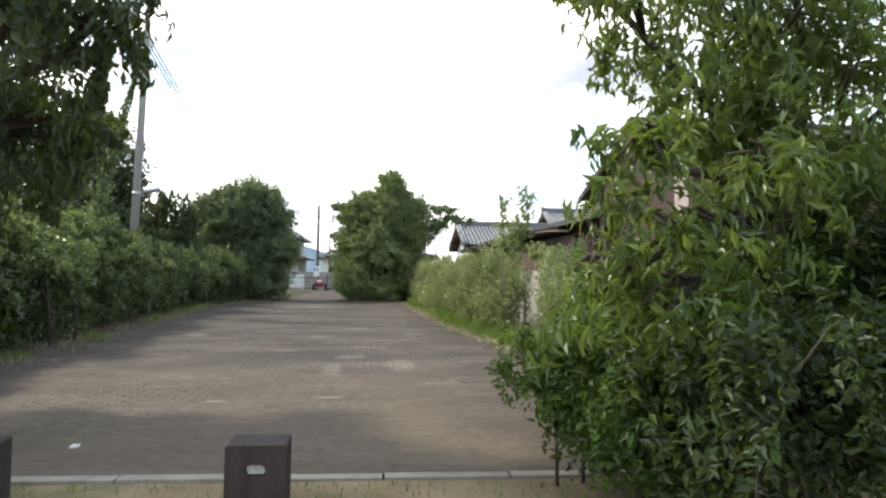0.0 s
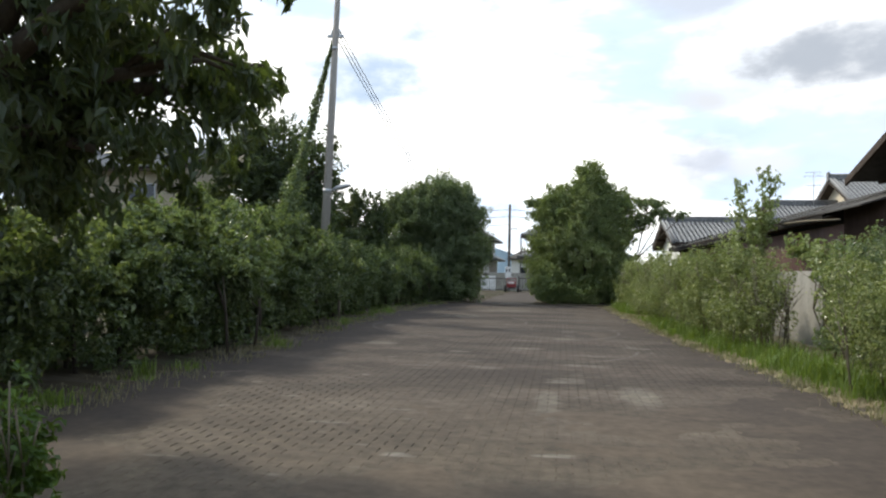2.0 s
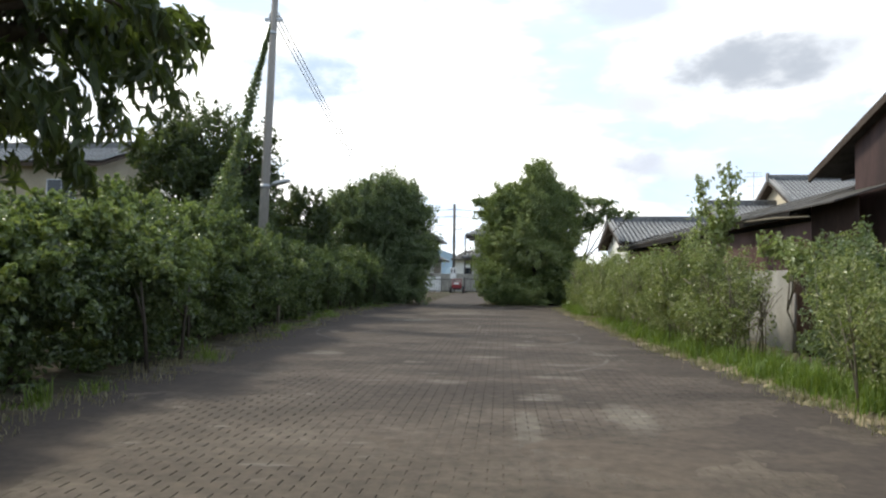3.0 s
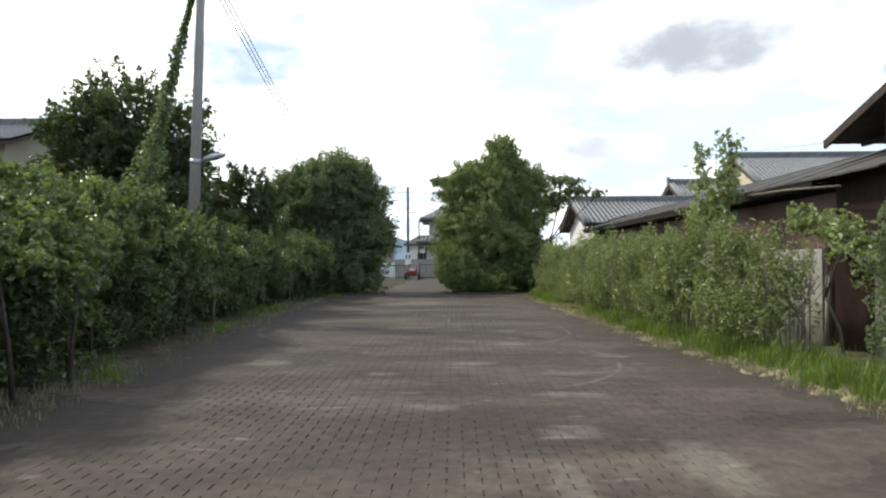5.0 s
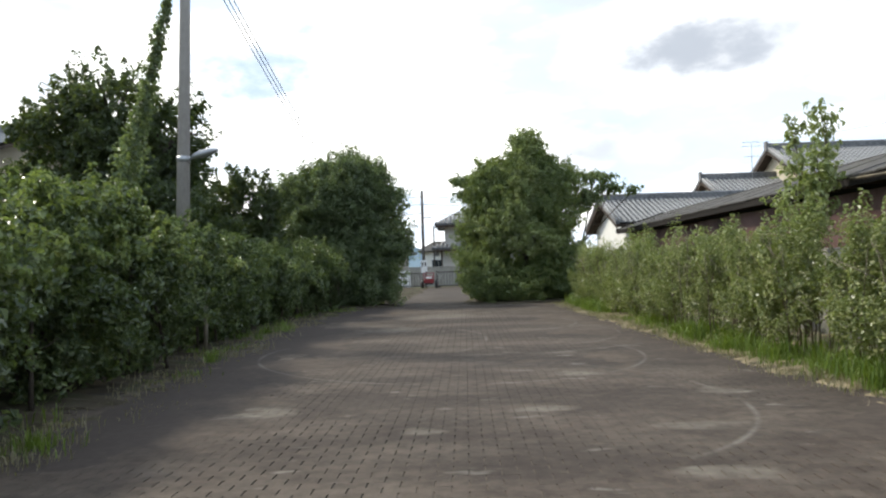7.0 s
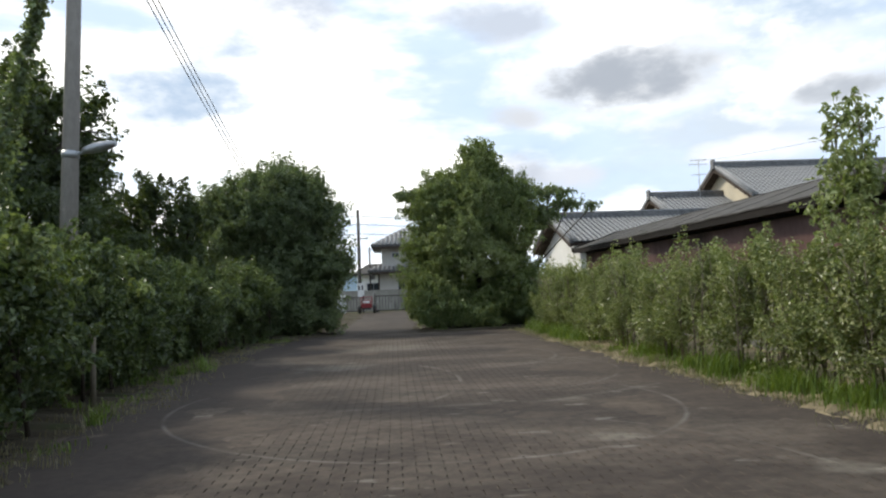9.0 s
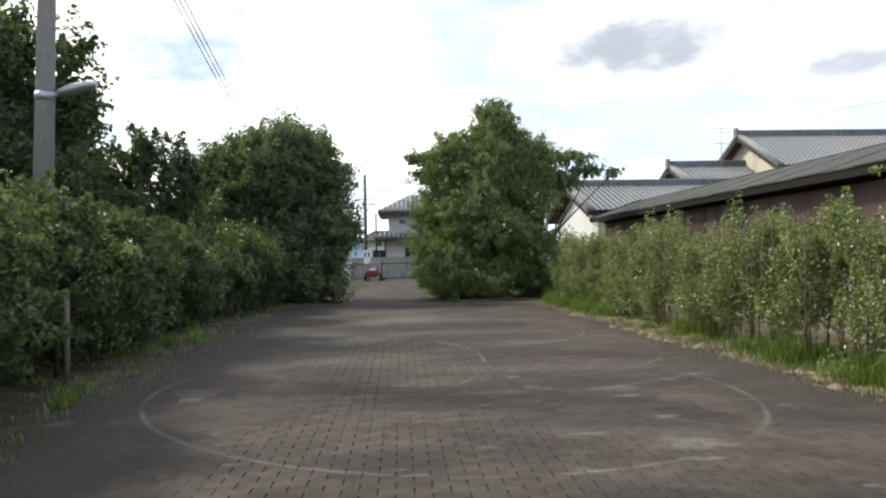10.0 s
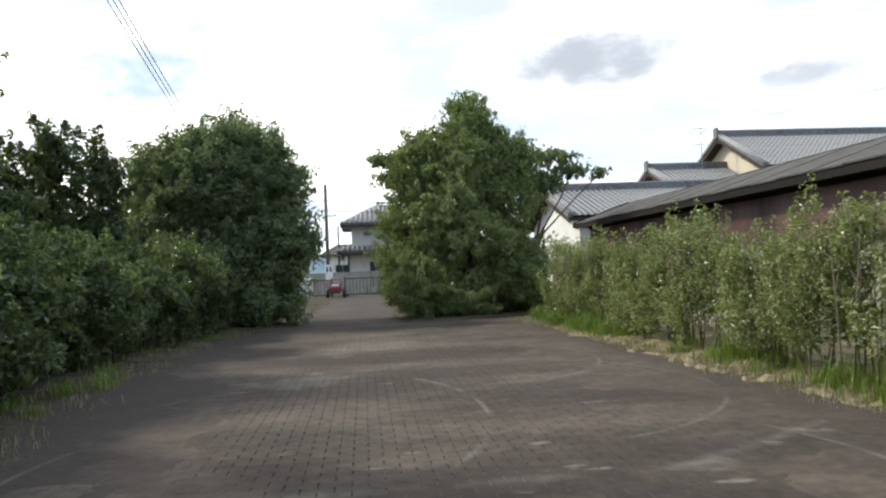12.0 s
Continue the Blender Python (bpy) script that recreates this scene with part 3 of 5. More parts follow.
pavement = tagged(part("pavement", box(-6.9, 3.7, 4.622, 34.4, -0.3, -0.007), MAT_BED), "weathered grey-brown concrete brick paving in running bond", "paving", kind="structure")
lane = tagged(part("lane", box(-4.6, -1.6, 34.4, 58.0, -0.3, -0.004), MAT_LANE), "narrow grey paved lane leading to the gate", "path", kind="structure")

# uneven film of sand and dust that hides the bricks in places
def film_material():
    """Sand and dust: tan by the entrance, darker along both edges."""
    m, n, l, p = material("dust_film")
    broad = noise_node(n, l, 1.6, 5, 0.65, (1.0, 1.5, 1.0))
    fine = noise_node(n, l, 9.0, 4, 0.6)
    f = mix_node(n, l, 0.4, broad.outputs["Fac"], fine.outputs["Fac"])
    r = ramp_node(n, [(0.32, (0.040, 0.031, 0.025)), (0.68, (0.110, 0.087, 0.066))])
    l.new(f, r.inputs["Fac"])
    sx, sy = ground_pos(n, l)
    ragged = noise_node(n, l, 0.7, 6, 0.65)
    shift = calc(n, l, "MULTIPLY", calc(n, l, "SUBTRACT", ragged.outputs["Fac"], 0.5), 4.5)

    def mask(value, lo, hi):
        q = n.new("ShaderNodeMapRange")
        q.interpolation_type = "SMOOTHSTEP"
        q.inputs["From Min"].default_value, q.inputs["From Max"].default_value = lo, hi
        l.new(calc(n, l, "ADD", value, shift), q.inputs["Value"])
        return q.outputs["Result"]

    col = mix_node(n, l, calc(n, l, "MULTIPLY", mask(sy, 12.5, 5.0), 0.5), r.outputs["Color"], mix_node(n, l, fine.outputs["Fac"], (0.075, 0.058, 0.042), (0.175, 0.138, 0.096)))
    # darker tone towards the west and east edges, with a ragged border
    edge_tone = mix_node(n, l, fine.outputs["Fac"], (0.026, 0.021, 0.019), (0.060, 0.049, 0.042))
    col = mix_node(n, l, calc(n, l, "MULTIPLY", mask(sx, -3.6, -5.0), 0.85), col, edge_tone)
    col = mix_node(n, l, calc(n, l, "MULTIPLY", mask(sx, 0.3, 1.8), 0.6), col, edge_tone)
    col = chalked(n, l, col, sx, sy)
    l.new(col, p.inputs["Base Color"])
    p.inputs["Roughness"].default_value = 0.95
    p.inputs["Specular IOR Level"].default_value = 0.2
    bumped(n, l, p, f, 0.4, 0.006)
    return m


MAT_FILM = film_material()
ys, xs = np.arange(4.66, 33.9, 0.15), np.linspace(0.0, 1.0, 56)
co = []
for y in ys:
    a, b = float(left_edge(y)) - 0.1, float(right_edge(y)) + 0.1
    for s in xs:
        x = a + (b - a) * s
        cover = 0.5 + 0.55 * noise.noise(Vector((x * 0.45, y * 0.7, 1.3))) + 0.30 * noise.noise(Vector((x * 1.5, y * 2.2, 7.1))) + 0.16 * noise.noise(Vector((x * 5, y * 6, 3.7)))
        cover += 0.62 * max(0.0, min(1.0, (10.2 - y) / 3.6)) + 0.34 * max(0.0, min(1.0, (x + 0.9) / 1.2)) + 0.42 * max(0.0, min(1.0, (-3.5 - x) / 1.0)) + 0.30 * max(0.0, 1 - (x - a) / 2.2) + 0.25 * max(0.0, 1 - (b - x) / 1.2) + 0.12 * max(0.0, min(1.0, (y - 22) / 8))
        co.append((x, y, -0.006 + 0.016 * max(-0.3, min(0.65, cover - 0.62))))
w = len(xs)
faces = [(i * w + k, i * w + k + 1, (i + 1) * w + k + 1, (i + 1) * w + k) for i in range(len(ys) - 1) for k in range(w - 1)]
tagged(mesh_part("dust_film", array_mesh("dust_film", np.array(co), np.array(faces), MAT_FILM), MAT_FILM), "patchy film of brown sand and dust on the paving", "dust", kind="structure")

BRICK_L, BRICK_W, JOINT = 0.23, 0.115, 0.006

# ---------------------------------------------------------------- buildings on the east side
def corrugated(bm, x0, y0, x1, y1, z0, z1, pitch=0.076, depth=0.018):
    """A corrugated sheet wall from (x0, y0) to (x1, y1); its top may slope: z1 is a function of the way along, 0 to 1."""
    ln = math.hypot(x1 - x0, y1 - y0)
    n = max(2, int(ln / pitch * 4))
    nx, ny = (y1 - y0) / ln, -(x1 - x0) / ln
    prev = None
    for i in range(n + 1):
        t = i / n
        o = depth * math.sin(i * math.pi / 2 + 0.01)
        x, y = x0 + (x1 - x0) * t + nx * o, y0 + (y1 - y0) * t + ny * o
        cur = (bm.verts.new((x, y, z0)), bm.verts.new((x, y, z1(t))))
        if prev:
            bm.faces.new((prev[0], cur[0], cur[1], prev[1]))
        prev = cur


def slab(bm, corners, thick):
    """A plate under four corners."""
    top = [bm.verts.new(c) for c in corners]
    low = [bm.verts.new((c[0], c[1], c[2] - thick)) for c in corners]
    bm.faces.new(top)
    bm.faces.new(low[::-1])
    for i in range(4):
        bm.faces.new((top[i], low[i], low[(i + 1) % 4], top[(i + 1) % 4]))
    bmesh.ops.recalc_face_normals(bm, faces=bm.faces)


def tall_shed():
    ob = thing("shed", (6.2, 15.3, 0), "tall shed clad in brown corrugated iron with a dark gabled roof", "shed")
    apex, eave_n, slope = 5.1, 4.35, 0.325
    roof_z = lambda y: apex - slope * abs(y)
    bm = bmesh.new()
    corrugated(bm, 0, 2.68, 0, 0.0, -0.03, lambda t: roof_z(2.68 * (1 - t)) - 0.07)
    part("west_cladding", bm, MAT_RUST, ob)
    bm = bmesh.new()
    corrugated(bm, 0, 0.0, 0, -2.68, -0.03, lambda t: roof_z(2.68 * t) - 0.07)
    part("west_cladding", bm, MAT_RUST, ob)
    bm = bmesh.new()
    corrugated(bm, 0.02, 2.68, 7.0, 2.68, -0.03, lambda t: roof_z(2.68) - 0.1)
    part("north_cladding", bm, MAT_RUST, ob)
    bm = bmesh.new()
    corrugated(bm, 0.02, -2.68, 7.0, -2.68, -0.03, lambda t: roof_z(2.68) - 0.1)
    part("south_cladding", bm, MAT_RUST, ob)
    part("east_wall", box(6.9, 7.0, -2.6, 2.6, -0.03, 4.2), MAT_RUST, ob)
    for s in (1, -1):
        bm = bmesh.new()
        reach = 4.25 if s > 0 else 3.2
        slab(bm, [(-0.22, 0, apex), (-0.22, s * reach, roof_z(reach)), (7.3, s * reach, roof_z(reach)), (7.3, 0, apex)], 0.05)
        roof = part("roof", bm, MAT_OLDROOF, ob, "dark weathered sheet roof")
        bm = bmesh.new()
        slab(bm, [(-0.26, 0, apex + 0.02), (-0.26, s * reach, roof_z(reach) + 0.02), (-0.20, s * reach, roof_z(reach) + 0.02), (-0.20, 0, apex + 0.02)], 0.16)
        part("barge_board", bm, MAT_TIMBER, roof)
        for k in range(9):
            part("rafter", box(0.4 + 0.75 * k, 0.47 + 0.75 * k, *sorted((s * 2.7, s * (reach - 0.12))), roof_z(reach) - 0.12, roof_z(reach) - 0.04), MAT_TIMBER, roof)
    bm = bmesh.new()
    add_tube(bm, [(-0.3, 0, apex + 0.03), (7.3, 0, apex + 0.03)], [0.09, 0.09], 10)
    part("ridge_cap", bm, MAT_OLDROOF, ob)
    frame_part = part("slatted_vent", box(-0.05, -0.02, -2.62, -1.95, 2.3, 4.0, 0.004), MAT_TIMBER, ob, "faded pinkish slatted panel")
    for k in range(7):
        part("slat", box(-0.085, -0.05, -2.60 + k * 0.092, -2.545 + k * 0.092, 2.33, 3.97, 0.004), MAT_SLAT, frame_part)
    part("corner_post", box(-0.08, 0.04, -2.80, -2.66, -0.03, 4.15, 0.006), MAT_TIMBER, ob)
    part("drainpipe", tube([(-0.06, -1.4, 0), (-0.06, -1.4, 2.4)], [0.035, 0.035]), MAT_TIMBER, ob)


def long_shed():
    ob = thing("long_shed", (5.45, 18.2, 0), "long low shed with brown corrugated walls and a grey mono-pitch roof", "shed")
    length = 21.4
    bm = bmesh.new()
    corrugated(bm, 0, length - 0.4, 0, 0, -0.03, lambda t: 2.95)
    part("west_cladding", bm, MAT_RUST_PALE, ob)
    # near-black colour puts eave shade on this band
    part("timber_band", box(-0.05, -0.02, 0, length - 0.4, 2.60, 2.9), MAT_SHADED_BOARD, ob)
    part("north_wall", box(0.02, 3.4, length - 0.5, length - 0.4, -0.03, 3.0), MAT_RUST_DARK, ob)
    part("south_wall", box(0.02, 3.4, 0.0, 0.1, -0.03, 3.0), MAT_RUST_DARK, ob)
    part("east_wall", box(3.3, 3.4, 0.1, length - 0.5, -0.03, 3.0), MAT_RUST_DARK, ob)
    # sheets, each lapped over its neighbour
    n = 24
    w = length / n
    for k in range(n):
        bm = bmesh.new()
        lift = 0.012 * (k % 2)
        y0, y1 = k * w - 0.03, (k + 1) * w + 0.03
        slab(bm, [(-0.47, y0, 2.84 + lift), (-0.47, y1, 2.84 + lift), (1.6, y1, 3.52 + lift), (1.6, y0, 3.52 + lift)], 0.03)
        part("roof_sheet", bm, MAT_OLDROOF, ob)
    bm = bmesh.new()
    slab(bm, [(1.6, 0, 3.55), (1.6, length, 3.55), (3.7, length, 2.85), (3.7, 0, 2.85)], 0.04)
    part("rear_roof", bm, MAT_OLDROOF, ob)
    part("eave_board", box(-0.45, -0.41, 0, length, 2.66, 2.80), MAT_SHADED_BOARD, ob, "eave board painted black for the shade at the eave")
    bm = bmesh.new()
    slab(bm, [(-0.5, length, 2.88), (-0.5, length + 0.05, 2.88), (1.6, length + 0.05, 3.58), (1.6, length, 3.58)], 0.18)
    part("barge_board", bm, MAT_SHADED_BOARD, ob)
    bm = bmesh.new()
    slab(bm, [(-0.47, -2.0, 2.82), (-0.47, 0.0, 2.83), (0.66, 0.0, 3.2), (0.66, -2.0, 3.19)], 0.03)
    part("lean_to_roof", bm, MAT_OLDROOF, ob)
    bm = bmesh.new()
    corrugated(bm, 0.0, 0.0, 0.0, -1.9, -0.03, lambda t: 2.92)
    part("lean_to_cladding", bm, MAT_RUST_DARK, ob)
    for k in range(30):
        part("rafter", box(-0.42, 0.0, 0.2 + k * 0.71, 0.27 + k * 0.71, 2.66, 2.76), MAT_TIMBER, ob)


TILE_COL = {}


def tile_column(run, slope):
    """One column of lapped roof tiles, running down from the ridge along -y."""
    key = (round(run, 2), round(slope, 2))
    if key not in TILE_COL:
        bm = bmesh.new()
        n = int(run / 0.26)
        step = run / n
        prof = [(-0.125, 0.0), (-0.06, -0.012), (0.0, 0.0), (0.05, 0.045), (0.09, 0.05), (0.125, 0.02)]
        for i in range(n):
            y0, y1 = -i * step, -(i + 1) * step
            a = [bm.verts.new((x, y0, -slope * i * step + z - 0.012)) for x, z in prof]
            b = [bm.verts.new((x, y1, -slope * (i + 1) * step + z + 0.022)) for x, z in prof]
            c = [bm.verts.new((x, y1, -slope * (i + 1) * step + z - 0.02)) for x, z in prof]
            for k in range(5):
                for quad in ((a[k], b[k], b[k + 1], a[k + 1]), (b[k], c[k], c[k + 1], b[k + 1])):
                    # troughs take the shaded colour, ribs the highlight colour
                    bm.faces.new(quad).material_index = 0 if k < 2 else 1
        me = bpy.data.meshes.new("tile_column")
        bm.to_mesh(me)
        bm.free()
        me.materials.append(MAT_TILE_PAN_SHADED)
        me.materials.append(MAT_TILE_EDGE_LIT)
        TILE_COL[key] = me
    return TILE_COL[key]


def tiled_roof(ob, x0, x1, yc, ridge_z, half, slope, ridge_h=0.3):
    """A gabled roof with its ridge along x: tile columns on the south side, a plain north side, ridge and verges."""
    roof = part("roof", gable_prism(x0, x1, yc, ridge_z - 0.1, half, slope, 0.12), MAT_TIMBER, ob, "silver-grey tiled roof with raised verge tiles")
    n = int((x1 - x0) / 0.25)
    run = half
    me = tile_column(run, slope)
    for k in range(n):
        o = mesh_part("tile_column", me, MAT_TILE, roof)
        o.location = (x0 + 0.125 + k * (x1 - x0) / n, yc, ridge_z)
    bm = bmesh.new()
    slab(bm, [(x0, yc, ridge_z), (x1, yc, ridge_z), (x1, yc + half, ridge_z - half * slope), (x0, yc + half, ridge_z - half * slope)], 0.05)
    part("rear_slope", bm, MAT_TILE, roof)
    bm = bmesh.new()
    add_box(bm, x0 - 0.05, x1 + 0.05, yc - 0.13, yc + 0.13, ridge_z - 0.03, ridge_z + ridge_h - 0.1)
    add_tube(bm, [(x0 - 0.06, yc, ridge_z + ridge_h - 0.08), (x1 + 0.06, yc, ridge_z + ridge_h - 0.08)], [0.10, 0.10], 10)
    part("ridge", bm, MAT_TILE, roof)
    bm = bmesh.new()
    add_box(bm, x0 - 0.16, x0 - 0.05, yc - 0.2, yc + 0.2, ridge_z - 0.15, ridge_z + ridge_h + 0.12, 0.03)
    part("ridge_end_tile", bm, MAT_TILE, roof)
    for s in (-1, 1):
        bm = bmesh.new()
        slab(bm, [(x0 - 0.10, yc, ridge_z + 0.05), (x0 - 0.10, yc + s * half, ridge_z - half * slope + 0.05), (x0 + 0.06, yc + s * half, ridge_z - half * slope + 0.05), (x0 + 0.06, yc, ridge_z + 0.05)], 0.12)
        part("verge_course", bm, MAT_TILE, roof)
        for off in (0.0, 0.2):
            bm = bmesh.new()
            add_tube(bm, [(x0 - 0.04 + off, yc, ridge_z + 0.09), (x0 - 0.04 + off, yc + s * half, ridge_z - half * slope + 0.09)], [0.06, 0.06], 8)
            part("verge_tile", bm, MAT_TILE_EDGE_LIT, roof)
        bm = bmesh.new()
        slab(bm, [(x0 - 0.06, yc, ridge_z - 0.08), (x0 - 0.06, yc + s * half, ridge_z - half * slope - 0.08), (x0 - 0.01, yc + s * half, ridge_z - half * slope - 0.08), (x0 - 0.01, yc, ridge_z - 0.08)], 0.22)
        part("barge_board", bm, MAT_TIMBER, roof)
    return roof


def gable_prism(x0, x1, yc, ridge_z, half, slope, thick):
    bm = bmesh.new()
    prof = [(yc - half, ridge_z - half * slope), (yc, ridge_z), (yc + half, ridge_z - half * slope), (yc + half, ridge_z - half * slope - thick), (yc, ridge_z - thick), (yc - half, ridge_z - half * slope - thick)]
    a = [bm.verts.new((x0, y, z)) for y, z in prof]
    b = [bm.verts.new((x1, y, z)) for y, z in prof]
    for i in range(6):
        bm.faces.new((a[i], a[(i + 1) % 6], b[(i + 1) % 6], b[i]))
    for q in (a, b):
        bm.faces.new((q[0], q[1], q[4], q[5]))
        bm.faces.new((q[1], q[2], q[3], q[4]))
    bmesh.ops.recalc_face_normals(bm, faces=bm.faces)
    return bm


def gable_body(x0, x1, yc, half, eave_z, ridge_z):
    bm = bmesh.new()
    prof = [(yc - half, -0.03), (yc + half, -0.03), (yc + half, eave_z), (yc, ridge_z), (yc - half, eave_z)]
    a = [bm.verts.new((x0, y, z)) for y, z in prof]
    b = [bm.verts.new((x1, y, z)) for y, z in prof]
    bm.faces.new(a)
    bm.faces.new(b[::-1])
    for i in range(5):
        bm.faces.new((a[i], b[i], b[(i + 1) % 5], a[(i + 1) % 5]))
    bmesh.ops.recalc_face_normals(bm, faces=bm.faces)
    return bm


def window_part(ob, x0, x1, y, z0, z1, bars=1, depth=0.06):
    """A window in a south wall at y."""
    w = part("window", box(x0, x1, y - depth, y - 0.004, z0, z1, 0.004), MAT_STEEL, ob)
    n = bars + 1
    step = (x1 - x0 - 0.08) / n
    for k in range(n):
        part("pane", box(x0 + 0.04 + k * step + 0.015, x0 + 0.04 + (k + 1) * step - 0.015, y - depth - 0.008, y - depth - 0.002, z0 + 0.05, z1 - 0.05), MAT_GLASS, w)


def gabled_house(name, x0, x1, yc, ridge_z, half, slope, plaster, label, overhang=0.5):
    ob = thing(name, (x0, yc, 0), label, "house")
    part("wall", gable_body(overhang, x1 - x0 - overhang, 0, half - overhang, ridge_z - (half - overhang) * slope - 0.18, ridge_z - 0.2), plaster, ob)
    tiled_roof(ob, 0, x1 - x0, 0, ridge_z, half, slope)
    part("purlin", box(-0.02, overhang, -0.09, 0.09, ridge_z - 0.42, ridge_z - 0.22), MAT_TIMBER, ob)
    for s in (-1, 1):
        part("purlin", box(-0.02, overhang, s * half * 0.55 - 0.07, s * half * 0.55 + 0.07, ridge_z - half * 0.55 * slope - 0.38, ridge_z - half * 0.55 * slope - 0.2), MAT_TIMBER, ob)
    window_part(ob, 2.0, 4.0, -(half - overhang), 1.0, 2.2)
    return ob


tall_shed()
long_shed()
gabled_house("white_house", 5.45, 14.2, 45.7, 4.72, 4.2, 0.34, MAT_PLASTER_W, "white plastered house with a silver-grey tiled gable roof")
gabled_house("middle_house", 12.45, 18.4, 50.2, 6.2, 2.9, 0.46, MAT_PLASTER_C, "small cream plastered house under grey ridge tiles")
gabled_house("cream_house", 16.3, 32.0, 50.0, 7.85, 4.2, 0.52, MAT_PLASTER_C, "large cream plastered house with a wide grey tiled roof")

# television antenna on the middle house
ob = thing("antenna", (15.3, 49.9, 5.9), "thin metal television antenna standing on a tiled roof", "antenna")
part("mast", tube([(0, 0, 0), (0, 0, 2.4)], [0.025, 0.02], 6), MAT_STEEL, ob)
for k, (z, w) in enumerate(((2.35, 0.5), (2.1, 0.6), (1.5, 0.45))):
    part("boom", tube([(-w, 0, z), (w, 0.1, z + 0.04)], [0.014, 0.014], 5), MAT_STEEL, ob)
    for j in range(4):
        x = -w + 0.15 + j * w * 0.5
        part("element", tube([(x, -0.25, z), (x, 0.25, z)], [0.009, 0.009], 4), MAT_STEEL, ob)

# boundary wall
wall = tagged(part("wall_east", box(4.62, 4.76, 17.15, 40.0, -0.2, 1.58, 0.012), MAT_CONCRETE), "stained grey concrete boundary wall", "wall", kind="structure")
tagged(part("wall_east_south", box(4.62, 4.76, 5.0, 15.75, -0.2, 1.50, 0.012), MAT_CONCRETE), "stained grey concrete boundary wall behind shrubs", "wall", kind="structure")
ob = thing("sheet_gate", (4.7, 16.45, 0), "dark rusty corrugated sheet closing a gap in the wall", "gate")
bm = bmesh.new()
corrugated(bm, -0.04, 0.69, -0.04, -0.69, -0.03, lambda t: 1.5)
part("sheet", bm, MAT_RUST_DARK, ob)
part("post", tube([(-0.14, 0.45, -0.05), (-0.12, 0.45, 1.15)], [0.04, 0.035], 8), MAT_POLE, ob)
part("post", box(-0.05, 0.05, 0.62, 0.69, -0.05, 1.6, 0.005), MAT_TIMBER, ob)
part("rail", box(-0.01, 0.02, -0.68, 0.6, 1.2, 1.28), MAT_TIMBER, ob)

# ---------------------------------------------------------------- west side house beyond the hedge
west_house = gabled_house("west_house", -27.0, -18.3, 35.5, 7.3, 3.4, 0.34, MAT_PLASTER_SHADED, "house with shade put into its tan render, tiled roof, behind trees")
window_part(west_house, 5.9, 7.3, -2.9, 4.2, 5.4)


# ---------------------------------------------------------------- the far end
def hip_roof(bm, x0, x1, y0, y1, z, rise, inset):
    a = [bm.verts.new(p) for p in ((x0, y0, z), (x1, y0, z), (x1, y1, z), (x0, y1, z))]
    low = [bm.verts.new((v.co.x, v.co.y, z - 0.16)) for v in a]
    ym = (y0 + y1) / 2
    t = [bm.verts.new((x0 + inset, ym, z + rise)), bm.verts.new((x1 - inset, ym, z + rise))]
    bm.faces.new((a[0], a[1], t[1], t[0]))
    bm.faces.new((a[2], a[3], t[0], t[1]))
    bm.faces.new((a[3], a[0], t[0]))
    bm.faces.new((a[1], a[2], t[1]))
    bm.faces.new(low[::-1])
    for i in range(4):
        bm.faces.new((a[i], low[i], low[(i + 1) % 4], a[(i + 1) % 4]))
    bmesh.ops.recalc_face_normals(bm, faces=bm.faces)


def hip_ribs(roof, x0, x1, y0, z, rise, inset, half):
    """Rounded tile ribs on the south slope of a hipped roof."""
    n = int((x1 - x0) / 0.34)
    for k in range(n):
        x = x0 + 0.15 + k * (x1 - x0) / n
        f = min(1.0, (x - x0) / inset, (x1 - x) / inset)
        # ribs carry the painted highlight, the roof below the shaded tone
        part("tile_rib", tube([(x, y0 - 0.02, z + 0.03), (x, y0 + half * f, z + rise * f + 0.03)], [0.085, 0.075], 6), MAT_TILE_EDGE_LIT, roof)


def far_house(name, at, w, d, h1, h2, plaster, label):
    ob = thing(name, at, label, "house")
    part("lower_storey", box(0, w, 0, d, -0.03, h1), plaster, ob)
    part("upper_storey", box(0.3, w - 0.3, 0.5, d, h1, h2), plaster, ob)
    bm = bmesh.new()
    hip_roof(bm, -0.8, w + 0.8, -1.0, d + 0.8, h1, 1.0, 2.0)
    r = part("lower_roof", bm, MAT_TILE_PAN_SHADED, ob, "silver tiled skirt roof")
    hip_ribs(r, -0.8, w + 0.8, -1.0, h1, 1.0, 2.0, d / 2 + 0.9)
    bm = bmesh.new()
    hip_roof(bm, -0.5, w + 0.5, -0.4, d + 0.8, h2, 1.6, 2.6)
    r = part("upper_roof", bm, MAT_TILE_PAN_SHADED, ob, "silver tiled hipped roof")
    hip_ribs(r, -0.5, w + 0.5, -0.4, h2, 1.6, 2.6, d / 2 + 0.6)
    for z, back in ((h1, -0.98), (h2, -0.38)):
        part("fascia", box(-0.45, w + 0.45, back, back + 0.10, z - 0.34, z - 0.165), MAT_TIMBER, ob, "dark eave board")
    part("corner_post", box(-0.03, 0.09, -0.03, 0.09, 0.0, h1 - 0.17, 0.004), MAT_TIMBER, ob)
    window_part(ob, 1.5, 2.5, 0.0, 0.5, 2.2, 1)
    window_part(ob, 3.4, 5.0, 0.0, 0.5, 2.2, 1)
    window_part(ob, 1.1, 1.7, 0.5, h1 + 1.0, h2 - 0.6, 0)
    window_part(ob, 3.8, 5.0, 0.5, h1 + 0.9, h2 - 0.5, 1)
    return ob


